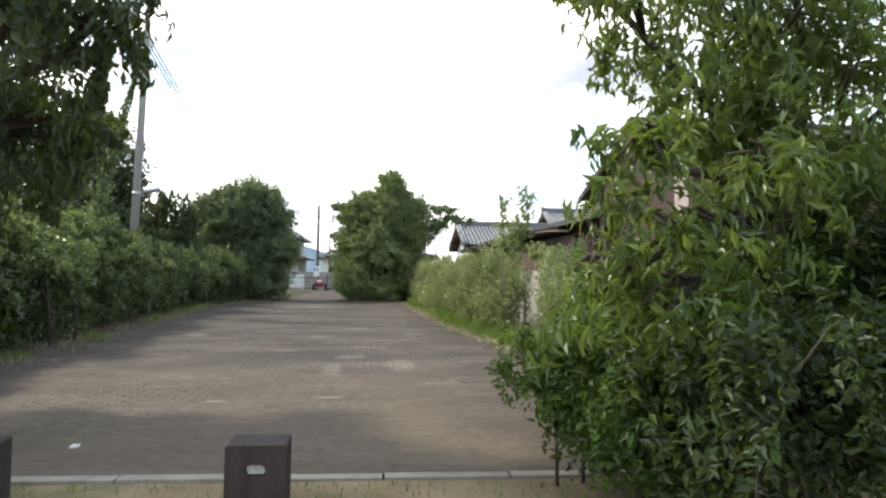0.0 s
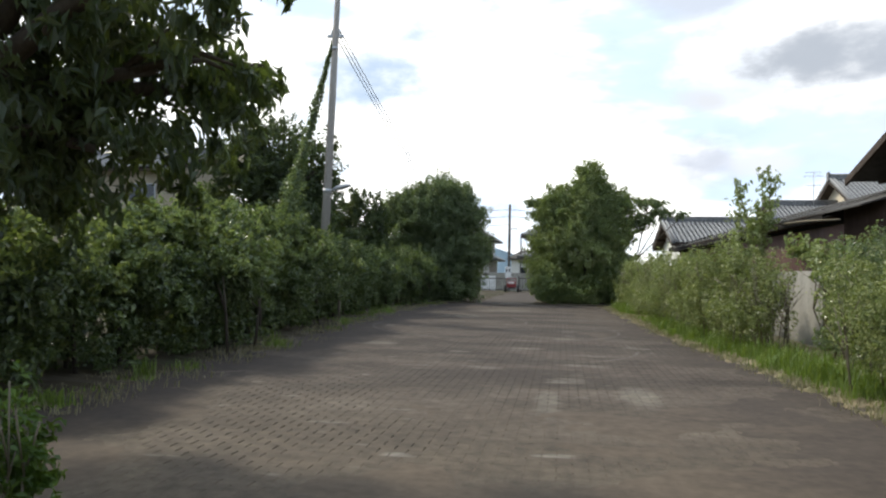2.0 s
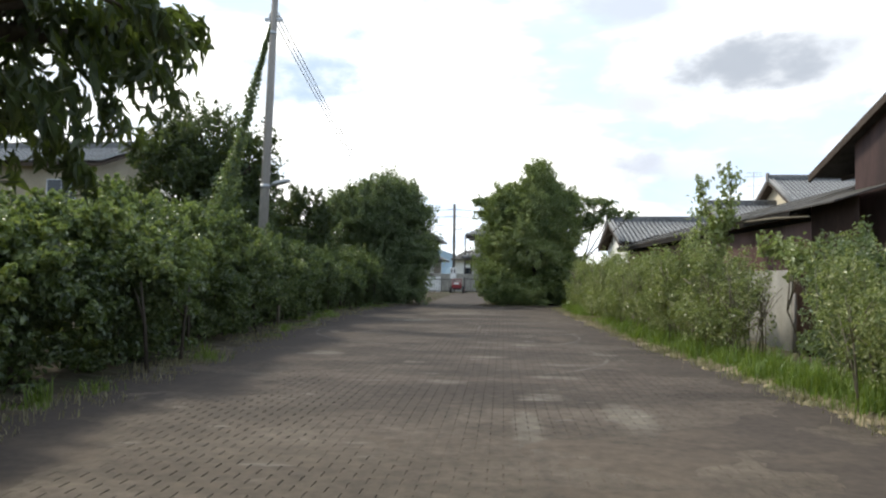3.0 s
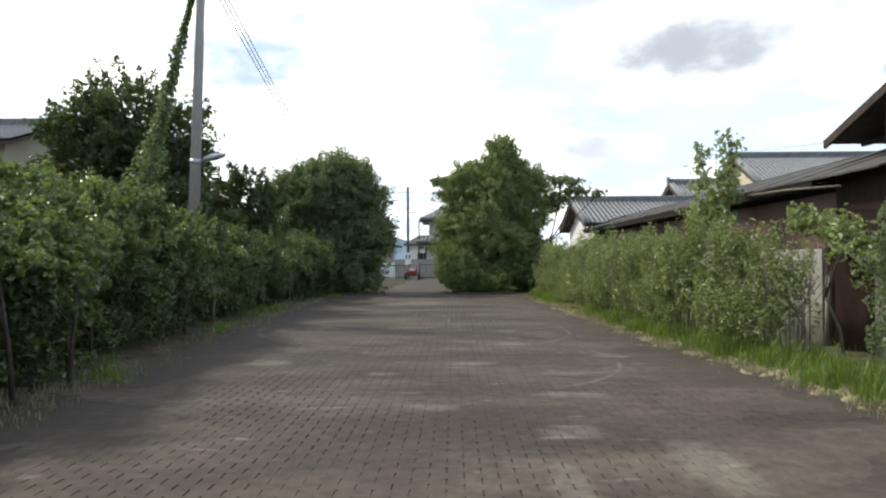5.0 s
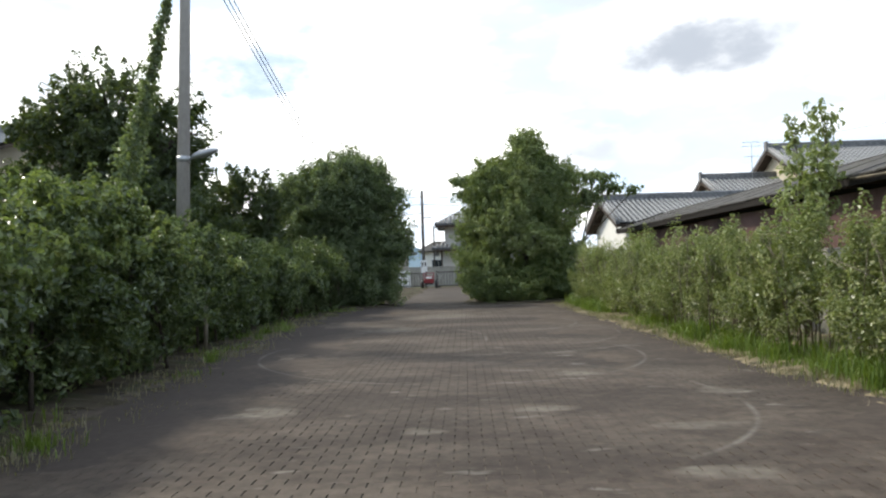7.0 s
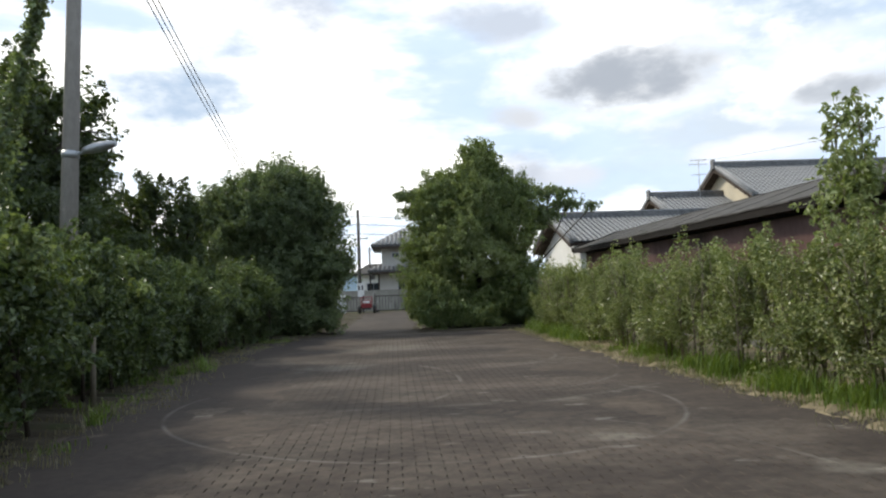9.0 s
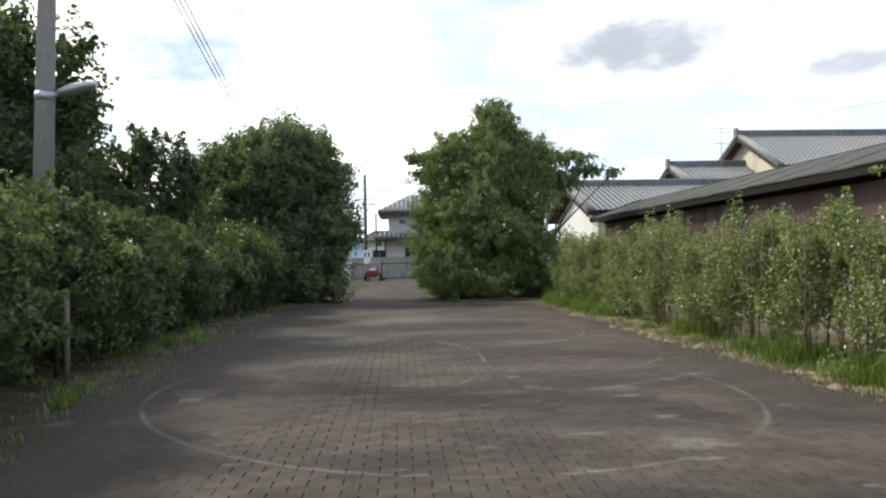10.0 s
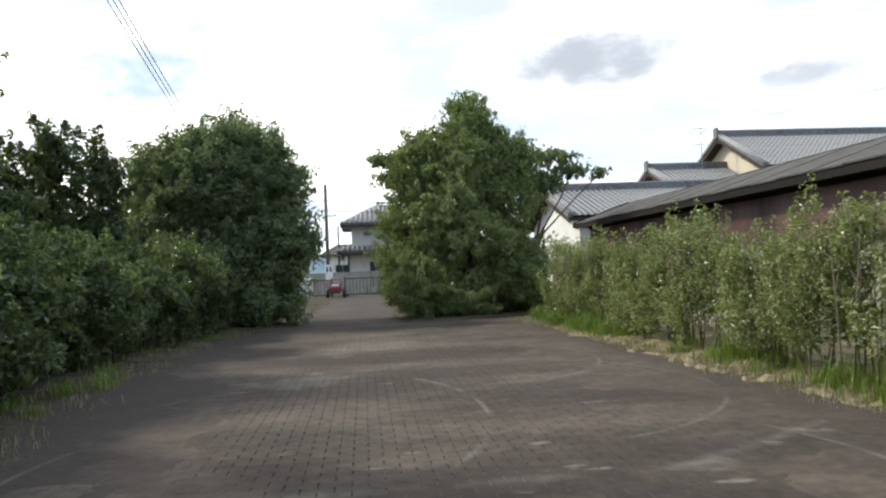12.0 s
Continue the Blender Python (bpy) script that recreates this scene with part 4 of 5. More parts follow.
far_house("far_house", (-3.75, 66.0, 0), 9.0, 8.0, 3.0, 5.0, MAT_PLASTER_G, "pale two-storey house with silver tiled roofs")
far_house("grey_house", (-15.3, 67.0, 0), 8.1, 8.0, 2.8, 4.7, MAT_PLASTER_G, "pale grey two-storey house beyond the lane")

ob = thing("low_house", (-6.4, 84.0, 0), "small distant house with a dark roof and white wall", "house")
part("wall", box(0, 6, 0, 6, -0.03, 3.2), MAT_PLASTER_W, ob)
bm = bmesh.new()
hip_roof(bm, -0.5, 6.5, -0.5, 6.5, 3.2, 1.1, 1.6)
part("roof", bm, MAT_OLDROOF, ob)
window_part(ob, 1.0, 2.4, 0.0, 1.0, 2.2, 1)

# block wall behind the gate
ob = thing("block_wall", (-3.5, 60.5, 0), "grey concrete block wall across the end of the lane", "wall")
for c in range(7):
    for k in range(36):
        off = 0.2 if c % 2 else 0.0
        part("block", box(-7.2 + k * 0.4 + off, -7.2 + k * 0.4 + off + 0.39, -0.07, 0.07, c * 0.2 - 0.02, c * 0.2 + 0.175), MAT_CONCRETE, ob)
part("coping", box(-7.2, 7.4, -0.10, 0.10, 1.38, 1.46, 0.01), MAT_CONCRETE, ob)


def bar_gate(at, w, h, label, bars):
    ob = thing("metal_gate", at, label, "gate", "gates across the lane")
    part("top_rail", box(0, w, -0.03, 0.03, h - 0.07, h, 0.005), MAT_GATE, ob)
    part("bottom_rail", box(0, w, -0.03, 0.03, 0.1, 0.16, 0.005), MAT_GATE, ob)
    for k in range(bars):
        x = 0.03 + k * (w - 0.09) / (bars - 1)
        part("bar", box(x, x + 0.03, -0.015, 0.015, 0.16, h - 0.07), MAT_GATE, ob)
    for x in (0.1, w - 0.2):
        part("wheel", tube([(x, -0.03, 0.075), (x, 0.03, 0.075)], [0.075, 0.075], 14), MAT_BLACK, ob)
    part("end_post", box(-0.09, -0.005, -0.05, 0.05, -0.02, h + 0.1, 0.006), MAT_GATE, ob)
    part("end_post", box(w + 0.005, w + 0.09, -0.05, 0.05, -0.02, h + 0.1, 0.006), MAT_GATE, ob)


bar_gate((-3.75, 56.6, 0), 2.9, 1.1, "dark steel barred gate standing closed", 15)
bar_gate((-6.9, 56.9, 0), 2.3, 1.05, "dark steel barred gate panel beside white boards", 13)


def cultivator(at):
    """A small red two-wheeled farm machine."""
    ob = thing("cultivator", at, "small red farm cultivator with black tyres parked at the gate", "machine")
    bm = bmesh.new()
    add_box(bm, -0.32, 0.32, -0.3, 0.3, 0.35, 0.62, 0.05)
    add_box(bm, -0.25, 0.25, -0.22, 0.28, 0.6, 0.86, 0.07)
    part("engine_cover", bm, MAT_RED, ob, "red painted cover")
    for x in (-0.34, 0.34):
        part("guard_post", tube([(x, -0.28, 0.36), (x, -0.28, 1.05)], [0.028, 0.028], 8), MAT_RED, ob)
    part("guard_bar", tube([(-0.36, -0.28, 1.04), (0.36, -0.28, 1.04)], [0.026, 0.026], 8), MAT_RED, ob)
    part("front_plate", box(-0.2, 0.2, -0.325, -0.305, 0.66, 0.80, 0.004), MAT_WHITE, ob, "white plate")
    part("chassis", box(-0.28, 0.28, -0.35, 0.6, 0.26, 0.36, 0.02), MAT_BLACK, ob)
    for x in (-0.48, 0.48):
        w = part("wheel", tube([(x - 0.09, 0.1, 0.27), (x - 0.07, 0.1, 0.27), (x + 0.07, 0.1, 0.27), (x + 0.09, 0.1, 0.27)], [0.22, 0.28, 0.28, 0.22], 18), MAT_BLACK, ob)
        part("rim", tube([(x - 0.10, 0.1, 0.27), (x + 0.10, 0.1, 0.27)], [0.12, 0.12], 14), MAT_RED, w)
    for x in (-0.28, 0.28):
        part("handlebar", tube([(x * 0.6, 0.3, 0.5), (x, 0.7, 0.85), (x, 1.0, 0.95)], [0.02, 0.02, 0.02], 6), MAT_BLACK, ob)


cultivator((-4.3, 55.8, -0.004))

ob = thing("white_sign", (-4.75, 58.0, 0), "white board on posts with dark marks", "sign")
part("board", box(-0.22, 0.22, -0.02, 0.02, 1.0, 1.95, 0.006), MAT_WHITE, ob)
for x in (-0.12, 0.1):
    part("dark_mark", box(x - 0.05, x + 0.05, -0.026, -0.02, 1.5, 1.8), MAT_BLACK, ob)
part("post", tube([(0, 0.05, -0.03), (0, 0.05, 1.9)], [0.03, 0.03], 8), MAT_STEEL, ob)

ob = thing("sheet_stack", (-6.4, 58.6, 0), "white sheet panel leaning by the gate", "panel")
part("sheet", box(-0.6, 0.6, -0.02, 0.02, 0.0, 1.2, 0.005), MAT_WHITE, ob)
part("brace", tube([(0, 0.03, 1.0), (0, 0.5, -0.02)], [0.02, 0.02], 6), MAT_STEEL, ob)


def utility_pole(name, at, h, r0, r1, mat, label):
    ob = thing(name, at, label, "utility pole")
    part("shaft", tube([(0, 0, -0.1), (0, 0, h * 0.5), (0, 0, h)], [r0, (r0 + r1) / 2, r1], 16), mat, ob)
    return ob


far = utility_pole("far_pole", (-5.0, 62.0, 0), 7.35, 0.13, 0.10, MAT_POLE_DARK, "dark utility pole with a crossarm at the lane's end")
part("crossarm", box(-0.05, 0.7, -0.04, 0.04, 5.2, 5.28, 0.005), MAT_STEEL, far)
part("insulator", tube([(0.6, 0, 5.28), (0.6, 0, 5.45)], [0.04, 0.03], 8), MAT_WHITE, far)
thin = utility_pole("thin_pole", (-4.6, 72.0, 0), 5.2, 0.08, 0.06, MAT_POLE_DARK, "thin dark pole with a bracket")
part("bracket", tube([(0, 0, 4.9), (0.5, 0, 5.15)], [0.03, 0.02], 6), MAT_STEEL, thin)
part("transformer", tube([(0.25, 0, 2.4), (0.25, 0, 3.0)], [0.2, 0.2], 12), MAT_STEEL, thin)

pole = utility_pole("street_pole", (-7.65, 22.6, 0), 11.0, 0.15, 0.08, MAT_POLE, "tall grey concrete utility pole rising out of the hedge")
pole.matrix_world = pose(-7.72, 22.6, 0, 0, 1.7, 0)
part("band", tube([(0, 0, 3.78), (0, 0, 3.9)], [0.135, 0.135], 16), MAT_STEEL, pole)
part("band", tube([(0, 0, 8.2), (0, 0, 8.3)], [0.105, 0.105], 16), MAT_STEEL, pole)
lamp_arm = part("lamp_arm", tube([(0.1, 0, 3.84), (0.22, -0.02, 3.88), (0.32, -0.03, 3.91)], [0.028, 0.026, 0.026], 8), MAT_STEEL, pole)
bm = bmesh.new()
prev = None
for t in range(9):
    x = 0.20 + t * 0.066
    k = math.sin(math.pi * (0.12 + 0.80 * t / 8)) ** 0.6
    add = [(x, 0.11 * k * math.cos(a) - 0.03, 3.90 + 0.016 * t + 0.085 * k * math.sin(a)) for a in [j * math.pi / 6 for j in range(12)]]
    cur = [bm.verts.new(v) for v in add]
    if prev:
        for j in range(12):
            f = bm.faces.new((prev[j], prev[(j + 1) % 12], cur[(j + 1) % 12], cur[j]))
            f.smooth = True
    else:
        bm.faces.new(cur)
    prev = cur
bm.faces.new(prev)
bmesh.ops.recalc_face_normals(bm, faces=bm.faces)
part("lamp_head", bm, MAT_STEEL, lamp_arm, "pale grey lamp head, unlit")
part("crossarm", box(-0.26, 0.26, -0.04, 0.04, 8.6, 8.68, 0.005), MAT_STEEL, pole)
for x in (-0.12, 0.0, 0.12):
    part("insulator", tube([(x, 0, 8.68), (x, 0, 8.85)], [0.04, 0.03], 8), MAT_WHITE, pole)


def cable(a, b, sag, r, label, group="overhead wires"):
    a, b = Vector(a), Vector(b)
    pts = []
    for i in range(25):
        t = i / 24
        q = a.lerp(b, t)
        q.z -= sag * 4 * t * (1 - t)
        pts.append(q)
    bm = bmesh.new()
    add_tube(bm, pts, [r] * len(pts), 5)
    return tagged(part("cable", bm, MAT_CABLE), label, "cable", group)


for x in (-0.12, 0.0, 0.12):
    cable((-7.46 + x, 22.6, 8.84), (-13.4 + x * 2, 78.0, 8.4), 0.5, 0.015, "thin dark overhead wire running from the pole")
for z, y in ((5.6, 62.0), (6.3, 62.0), (6.9, 62.0)):
    cable((-5.0, y, z), (45.0, y + 22, z + 0.6), 0.6, 0.02, "thin dark overhead wire at the lane's end")
    cable((-5.0, y, z), (-40.0, y + 10, z + 0.8), 0.5, 0.02, "thin dark overhead wire at the lane's end")
utility_pole("wire_pole", (45.0, 84.0, 0), 9.0, 0.14, 0.09, MAT_POLE, "grey concrete utility pole far beyond the roofs")
utility_pole("wire_pole", (-40.0, 72.0, 0), 9.0, 0.14, 0.09, MAT_POLE, "grey concrete utility pole far beyond the trees")
utility_pole("wire_pole", (-13.4, 78.0, 0), 9.0, 0.14, 0.09, MAT_POLE, "grey concrete utility pole behind far houses")

# guy wire grown over by a climber
rng = np.random.default_rng(21)
guy = thing("leaf_cover", (-9.5, 22.2, 0), "green climbing vine grown up a guy wire", "vine")
part("guy_wire", tube([(0, 0, -0.02), (2.0, 0.38, 8.6)], [0.012, 0.012], 5), MAT_CABLE, guy)
q = rng.uniform(0, 1, 6500) ** 1.7
rad = (0.72 * (1 - q) ** 1.35 + 0.04) * (1 + 0.3 * np.sin(q * 31) * np.sin(q * 13 + 1))
p = np.stack([2.0 * q, 0.38 * q, 8.6 * q], 1) + unit(rng.normal(0, 1, (6500, 3))) * (rad * rng.uniform(0.2, 1.0, 6500))[:, None]
p = p[p[:, 2] > 0.02]
mesh_part("vine_leaves", leaf_mesh("vine_leaves", rng, p, unit(rng.normal(0, 1, p.shape)), 0.11, 0.075, LEAF_ROUND, 0.5), LEAF_ROUND, guy)

# hill on the horizon
bm = bmesh.new()
top, low = [], []
for i in range(61):
    a = radians(60 + i * 1.3)
    h = 26 + 16 * math.sin(i * 0.23 + 0.6) + 6 * math.sin(i * 0.71)
    x, y = 900 * math.cos(a), 900 * math.sin(a)
    low.append(bm.verts.new((x, y, -2)))
    top.append(bm.verts.new((x * 1.12, y * 1.12, h)))
for i in range(60):
    bm.faces.new((low[i + 1], low[i], top[i], top[i + 1]))
tagged(part("backdrop", bm, MAT_HILL), "hazy blue-green wooded hills on the horizon", "hills", kind="structure")

# ---------------------------------------------------------------- plants
GROUP_L, GROUP_R = "overgrown hedge shrubs", "row of shrubs along the wall"
# west hedge, an overgrown mass of several shrubs
for k, (y, top, dx) in enumerate(((8.4, 2.0, 0.3), (10.9, 2.15, 0.1), (13.4, 2.3, 0.35), (15.7, 2.85, -0.1), (18.1, 2.6, 0.25), (20.4, 2.65, -0.3), (22.9, 2.4, 0.1), (25.3, 2.25, 0.0), (27.8, 2.2, 0.1), (30.4, 2.2, 0.1), (32.8, 2.2, 0.3))):
    ex = float(left_edge(y)) - 0.32 + dx
    r = np.random.default_rng(100 + k)
    bl = [(ex - 1.45, y, top * 0.40, 0.85, 1.35, top * 0.42), (ex - 0.95, y, 0.3, 0.5, 1.3, 0.32), (ex - 2.6, y, top * 0.48, 1.2, 1.4, top * 0.45)]
    for _ in range(12):
        a = r.uniform(0.35, 1.5)
        q = r.uniform(0.28, 0.82)
        out = r.uniform(0.85, 1.5)
        bl.append((ex - 1.5 + out * math.cos(a) - q * 0.3, y + r.uniform(-1.2, 1.2), 0.3 + (top - 0.75) * math.sin(a) * r.uniform(0.8, 1.12), q, q, q * 0.75))
    ob = tree("hedge_shrub", 200 + k, (ex - 1.3, y, 0), bl, 30000, (0.098, 0.054), LEAF_HEDGE_L, "dense dark green overgrown shrub in a leafy hedge" if k % 2 else "dense hedge shrub with highlights added as lighter leaves", "shrub", 0.03, 70, 0.25, 0.66, 0.45, 0.9, GROUP_L, 6, MAT_BARK)
    # lighter leaves added over the upper hedge put its highlights into colour
    lit_tops = []
    for _ in range(6 if k % 2 else 12):
        a = r.uniform(0.45, 1.7)
        lit_tops.append((0.0 - 0.15 + 1.3 * math.cos(a), r.uniform(-1.2, 1.2), 0.45 + (top - 0.62) * math.sin(a), 0.36, 0.42, 0.2))
    for _ in range(3):
        q = r.uniform(0.32, 0.55)
        lit_tops.append((r.uniform(-0.7, 0.5), r.uniform(-1.1, 1.1), top * r.uniform(0.72, 0.93), q, q, q * 0.6))
    p, o = crown_places(r, lit_tops, 3600 if k % 2 else 6400, 60, 0.16, 0.5, 0.05, 0.3)
    mesh_part("leaf_cover", leaf_mesh("leaf_cover", r, p, o, 0.10, 0.06, LEAF_TREE_R, 0.4), LEAF_TREE_R, ob, "lighter yellow-green leaves added as highlights on the hedge top")

# east row of shrubs with bare stems at the foot
for k in range(13):
    y = 15.45 + k * 1.4 + (0.35 if k == 0 else 0)
    r = np.random.default_rng(300 + k)
    top = 1.72 + r.uniform(-0.24, 0.24) - (0.25 if k == 0 else 0)
    ex = float(right_edge(y)) + 0.85
    bl = [(ex + 0.2, y, top * 0.57, 0.5, 0.75, top * 0.36), (ex - 0.15, y + r.uniform(-0.5, 0.5), top * 0.38, 0.45, 0.6, top * 0.24), (ex + 0.25, y + r.uniform(-0.5, 0.5), top * 0.78, 0.35, 0.4, top * 0.2), (ex + 0.05, y + r.uniform(-0.6, 0.6), top * 0.66, 0.42, 0.45, top * 0.24)]
    for _ in range(9):
        bl.append((ex + r.uniform(-0.25, 0.5), y + r.uniform(-0.7, 0.7), top * r.uniform(0.82, 1.04), 0.11, 0.11, 0.26))
    tree("wall_shrub", 400 + k, (ex + 0.1, y, 0), bl, 5500 if k == 0 else 12500, (0.062, 0.03), LEAF_SHRUB_R, "olive-green leafy shrub with thin bare stems", "shrub", 0.011, 48, 0.2, 0.3, -0.2, 0.7, GROUP_R, 15, None, 3, 1.3)
# greyer, sparse bushes nearer the entrance
for k, (x, y, top) in enumerate(((3.5, 10.6, 1.45), (3.9, 8.6, 1.5), (3.7, 11.9, 1.8))):
    bl = [(x, y, top * 0.5, 0.7, 0.7, top * 0.42), (x - 0.3, y + 0.3, top * 0.65, 0.45, 0.5, top * 0.28)]
    tree("wall_shrub", 430 + k, (x, y, 0), bl, 8500, (0.055, 0.026), LEAF_SHRUB_R, "sparse grey-green shrub with seed heads", "shrub", 0.014, 50, 0.22, 0.25, 0.0, 0.9, GROUP_R, 8, None, 3, 1.0)

# sapling standing above the east shrubs
tree("sapling", 77, (4.15, 20.9, 0), [(4.1, 20.7, 2.3, 0.45, 0.45, 0.5), (3.85, 20.5, 3.35, 0.16, 0.2, 0.5), (4.75, 21.2, 3.7, 0.2, 0.22, 0.65), (4.45, 20.9, 2.9, 0.3, 0.32, 0.45)], 1900, (0.13, 0.06), LEAF_SAPLING, "young broad-leaved sapling with pale yellow-green leaves", "tree", 0.035, 12, 0.15, 0.3, 1.1, 0.7, "", 1, MAT_STEM)

# the two trees that flank the lane
tree("round_tree", 51, (-6.6, 36.2, 0), [(-6.4, 36.3, 3.5, 1.9, 1.8, 2.35), (-8.1, 36.0, 3.3, 1.35, 1.4, 2.0), (-5.2, 36.2, 3.2, 1.25, 1.5, 2.1), (-5.35, 36.3, 1.5, 0.9, 1.4, 1.35), (-6.7, 35.6, 1.5, 1.7, 1.5, 1.4), (-8.4, 35.6, 1.6, 1.2, 1.4, 1.4), (-7.4, 36.1, 4.3, 1.35, 1.4, 1.35), (-5.9, 36.1, 4.4, 1.35, 1.4, 1.3), (-6.8, 36.0, 5.1, 1.1, 1.0, 0.85), (-6.6, 35.6, 3.9, 1.3, 1.0, 1.2), (-5.5, 36.0, 0.7, 0.9, 1.4, 0.7), (-7.2, 35.6, 0.6, 1.3, 1.4, 0.6)], 190000, (0.115, 0.06), LEAF_ROUND, "large rounded dark green tree leafy to the ground", "tree", 0.16, 55, 0.30, 0.62, 0.4, 0.9, "", 1, None, 3, 0.5, (8, 0.3, 0.6))
cone = tree("cone_tree", 52, (0.6, 37.0, 0), [(0.45, 37.0, 2.9, 2.15, 1.8, 2.4), (0.5, 37.0, 4.3, 1.9, 1.5, 1.45), (0.65, 37.0, 5.25, 1.4, 1.0, 0.8), (-1.05, 36.6, 1.3, 0.9, 1.2, 1.1), (2.0, 36.4, 1.3, 0.95, 1.2, 1.15), (0.5, 36.0, 0.7, 1.6, 1.3, 0.65), (2.15, 36.2, 0.6, 0.8, 1.1, 0.55), (-1.0, 36.2, 0.6, 0.8, 1.1, 0.55), (-1.0, 36.8, 3.4, 0.9, 1.1, 1.25), (1.95, 36.8, 3.5, 0.95, 1.1, 1.3), (-0.65, 36.8, 4.6, 0.95, 0.9, 0.8), (1.85, 36.8, 4.65, 0.95, 0.9, 0.8), (0.75, 37.0, 6.0, 0.35, 0.35, 0.55)], 165000, (0.13, 0.05), LEAF_TREE_R, "tall domed green tree with lighter drooping leaves", "tree", 0.18, 55, 0.32, 0.66, 1.0, 0.6, "", 1, None, 3, 0.2, (8, 0.28, 0.5))
# paler leaves on top, front and left: sunlight put into leaf colour
r = np.random.default_rng(520)
p, o = crown_places(r, [(-0.05, -1.2, 4.7, 0.5, 0.35, 0.95), (-0.5, -1.6, 3.5, 0.7, 0.4, 0.8), (0.05, -0.5, 5.9, 0.35, 0.4, 0.6), (-1.4, -1.1, 2.8, 0.4, 0.5, 0.7), (-1.75, -0.8, 0.9, 0.35, 0.7, 0.7), (0.3, -1.9, 2.3, 1.0, 0.3, 0.6)], 13000, 45, 0.26, 0.5, 0.05, 0.1)
mesh_part("sunlit_leaves", leaf_mesh("sunlit_leaves", r, p, o, 0.125, 0.045, LEAF_SAPLING, 0.9, 0.6), LEAF_SAPLING, cone, "drooping leaves coloured lighter yellow-green where sun falls")["kind"] = "stuff"
for k, bl in enumerate(([(-1.7, 37.4, 5.0, 0.6, 0.4, 0.10), (-1.6, 37.4, 4.4, 0.5, 0.4, 0.10), (-0.9, 37.3, 4.7, 0.6, 0.4, 0.2)], [(3.6, 37.4, 5.0, 0.9, 0.5, 0.14), (4.3, 37.4, 4.5, 0.8, 0.4, 0.14), (3.2, 37.4, 4.1, 0.8, 0.5, 0.4), (5.3, 37.4, 4.4, 0.3, 0.25, 0.08)])):
    tree("broad_tree", 60 + k, (0.6 + k * 2.2, 38.4, 0), bl, 2600, (0.22, 0.065), LEAF_ROUND, "open broad-leaved tree with long level branches", "tree", 0.05, 11, 0.2, 0.2, 1.3, 0.7, "", 1, None, 4, -0.3)

# trees behind the west hedge
tree("broad_tree", 71, (-11.4, 27.6, 0), [(-11.6, 27.5, 5.75, 2.0, 1.8, 1.9), (-12.8, 27.5, 5.4, 1.4, 1.4, 1.6), (-9.9, 27.5, 5.2, 1.2, 1.3, 1.6), (-10.8, 27.5, 3.9, 1.9, 1.7, 1.4), (-12.6, 27.5, 4.0, 1.7, 1.5, 1.4)], 42000, (0.15, 0.085), LEAF_DARK, "broad dark-leaved tree with gaps of sky in its crown", "tree", 0.2, 34, 0.26, 0.35, 0.3, 0.9, "", 1, None, 3, 0.4, (6, 0.4, 0.7))
tree("round_tree", 72, (-8.8, 30.4, 0), [(-8.7, 30.3, 3.3, 1.0, 1.0, 1.4), (-9.7, 30.5, 3.4, 0.8, 0.9, 1.2), (-8.0, 30.4, 3.0, 0.5, 0.7, 1.1)], 20000, (0.13, 0.055), LEAF_DARK, "small dark evergreen tree behind the hedge", "tree", 0.1, 70, 0.24, 0.5, -0.5)
tree("round_tree", 73, (-9.0, 26.2, 0), [(-8.9, 26.1, 2.5, 1.2, 1.1, 1.0), (-9.8, 25.6, 2.7, 1.0, 1.0, 1.1)], 14000, (0.13, 0.055), LEAF_DARK, "small dark evergreen tree behind the hedge", "tree", 0.1, 70, 0.24, 0.6, -0.5)
tree("round_tree", 74, (-9.6, 19.0, 0), [(-9.2, 18.8, 1.6, 1.1, 1.2, 1.0), (-9.4, 16.6, 1.7, 1.0, 1.1, 0.9), (-10.4, 20.4, 1.6, 1.0, 1.0, 0.9)], 13000, (0.11, 0.06), LEAF_HEDGE_L, "overgrown dark bush rising behind the hedge", "tree", 0.08, 90, 0.28, 0.6, 0.2)
tree("round_tree", 75, (-10.5, 40.5, 0), [(-10.5, 40.5, 2.6, 2.2, 1.6, 2.0), (-13.5, 40.0, 2.6, 2.2, 1.6, 2.0)], 16000, (0.2, 0.1), LEAF_DARK, "dark tree mass farther behind the hedge", "tree", 0.15, 90, 0.35, 0.6, 0.2)

# overhanging tree by the entrance, west side
tree("overhanging_tree", 81, (-5.8, 6.2, 0), [(-3.3, 8.0, 3.0, 0.42, 0.42, 0.36), (-4.0, 7.9, 3.2, 0.68, 0.6, 0.45), (-4.6, 7.8, 2.6, 0.5, 0.5, 0.3), (-4.0, 7.0, 2.3, 0.9, 0.8, 0.45), (-5.2, 7.2, 2.3, 1.0, 1.0, 0.5), (-2.45, 6.1, 3.45, 0.42, 0.5, 0.75), (-4.3, 6.5, 3.9, 1.4, 1.4, 1.4), (-3.0, 6.2, 3.8, 0.8, 0.9, 0.9), (-5.2, 6.8, 3.6, 1.4, 1.4, 1.4), (-4.5, 5.9, 2.6, 1.0, 0.9, 0.55), (-3.5, 7.0, 2.9, 0.8, 0.8, 0.6), (-5.6, 7.4, 2.6, 1.2, 1.1, 0.7), (-3.7, 6.4, 5.1, 1.4, 1.2, 0.9)], 25000, (0.16, 0.055), LEAF_DARK, "overhanging tree with long dark drooping leaves", "tree", 0.15, 52, 0.26, 0.35, 1.3, 0.5, "", 1, None, 4, -0.5)
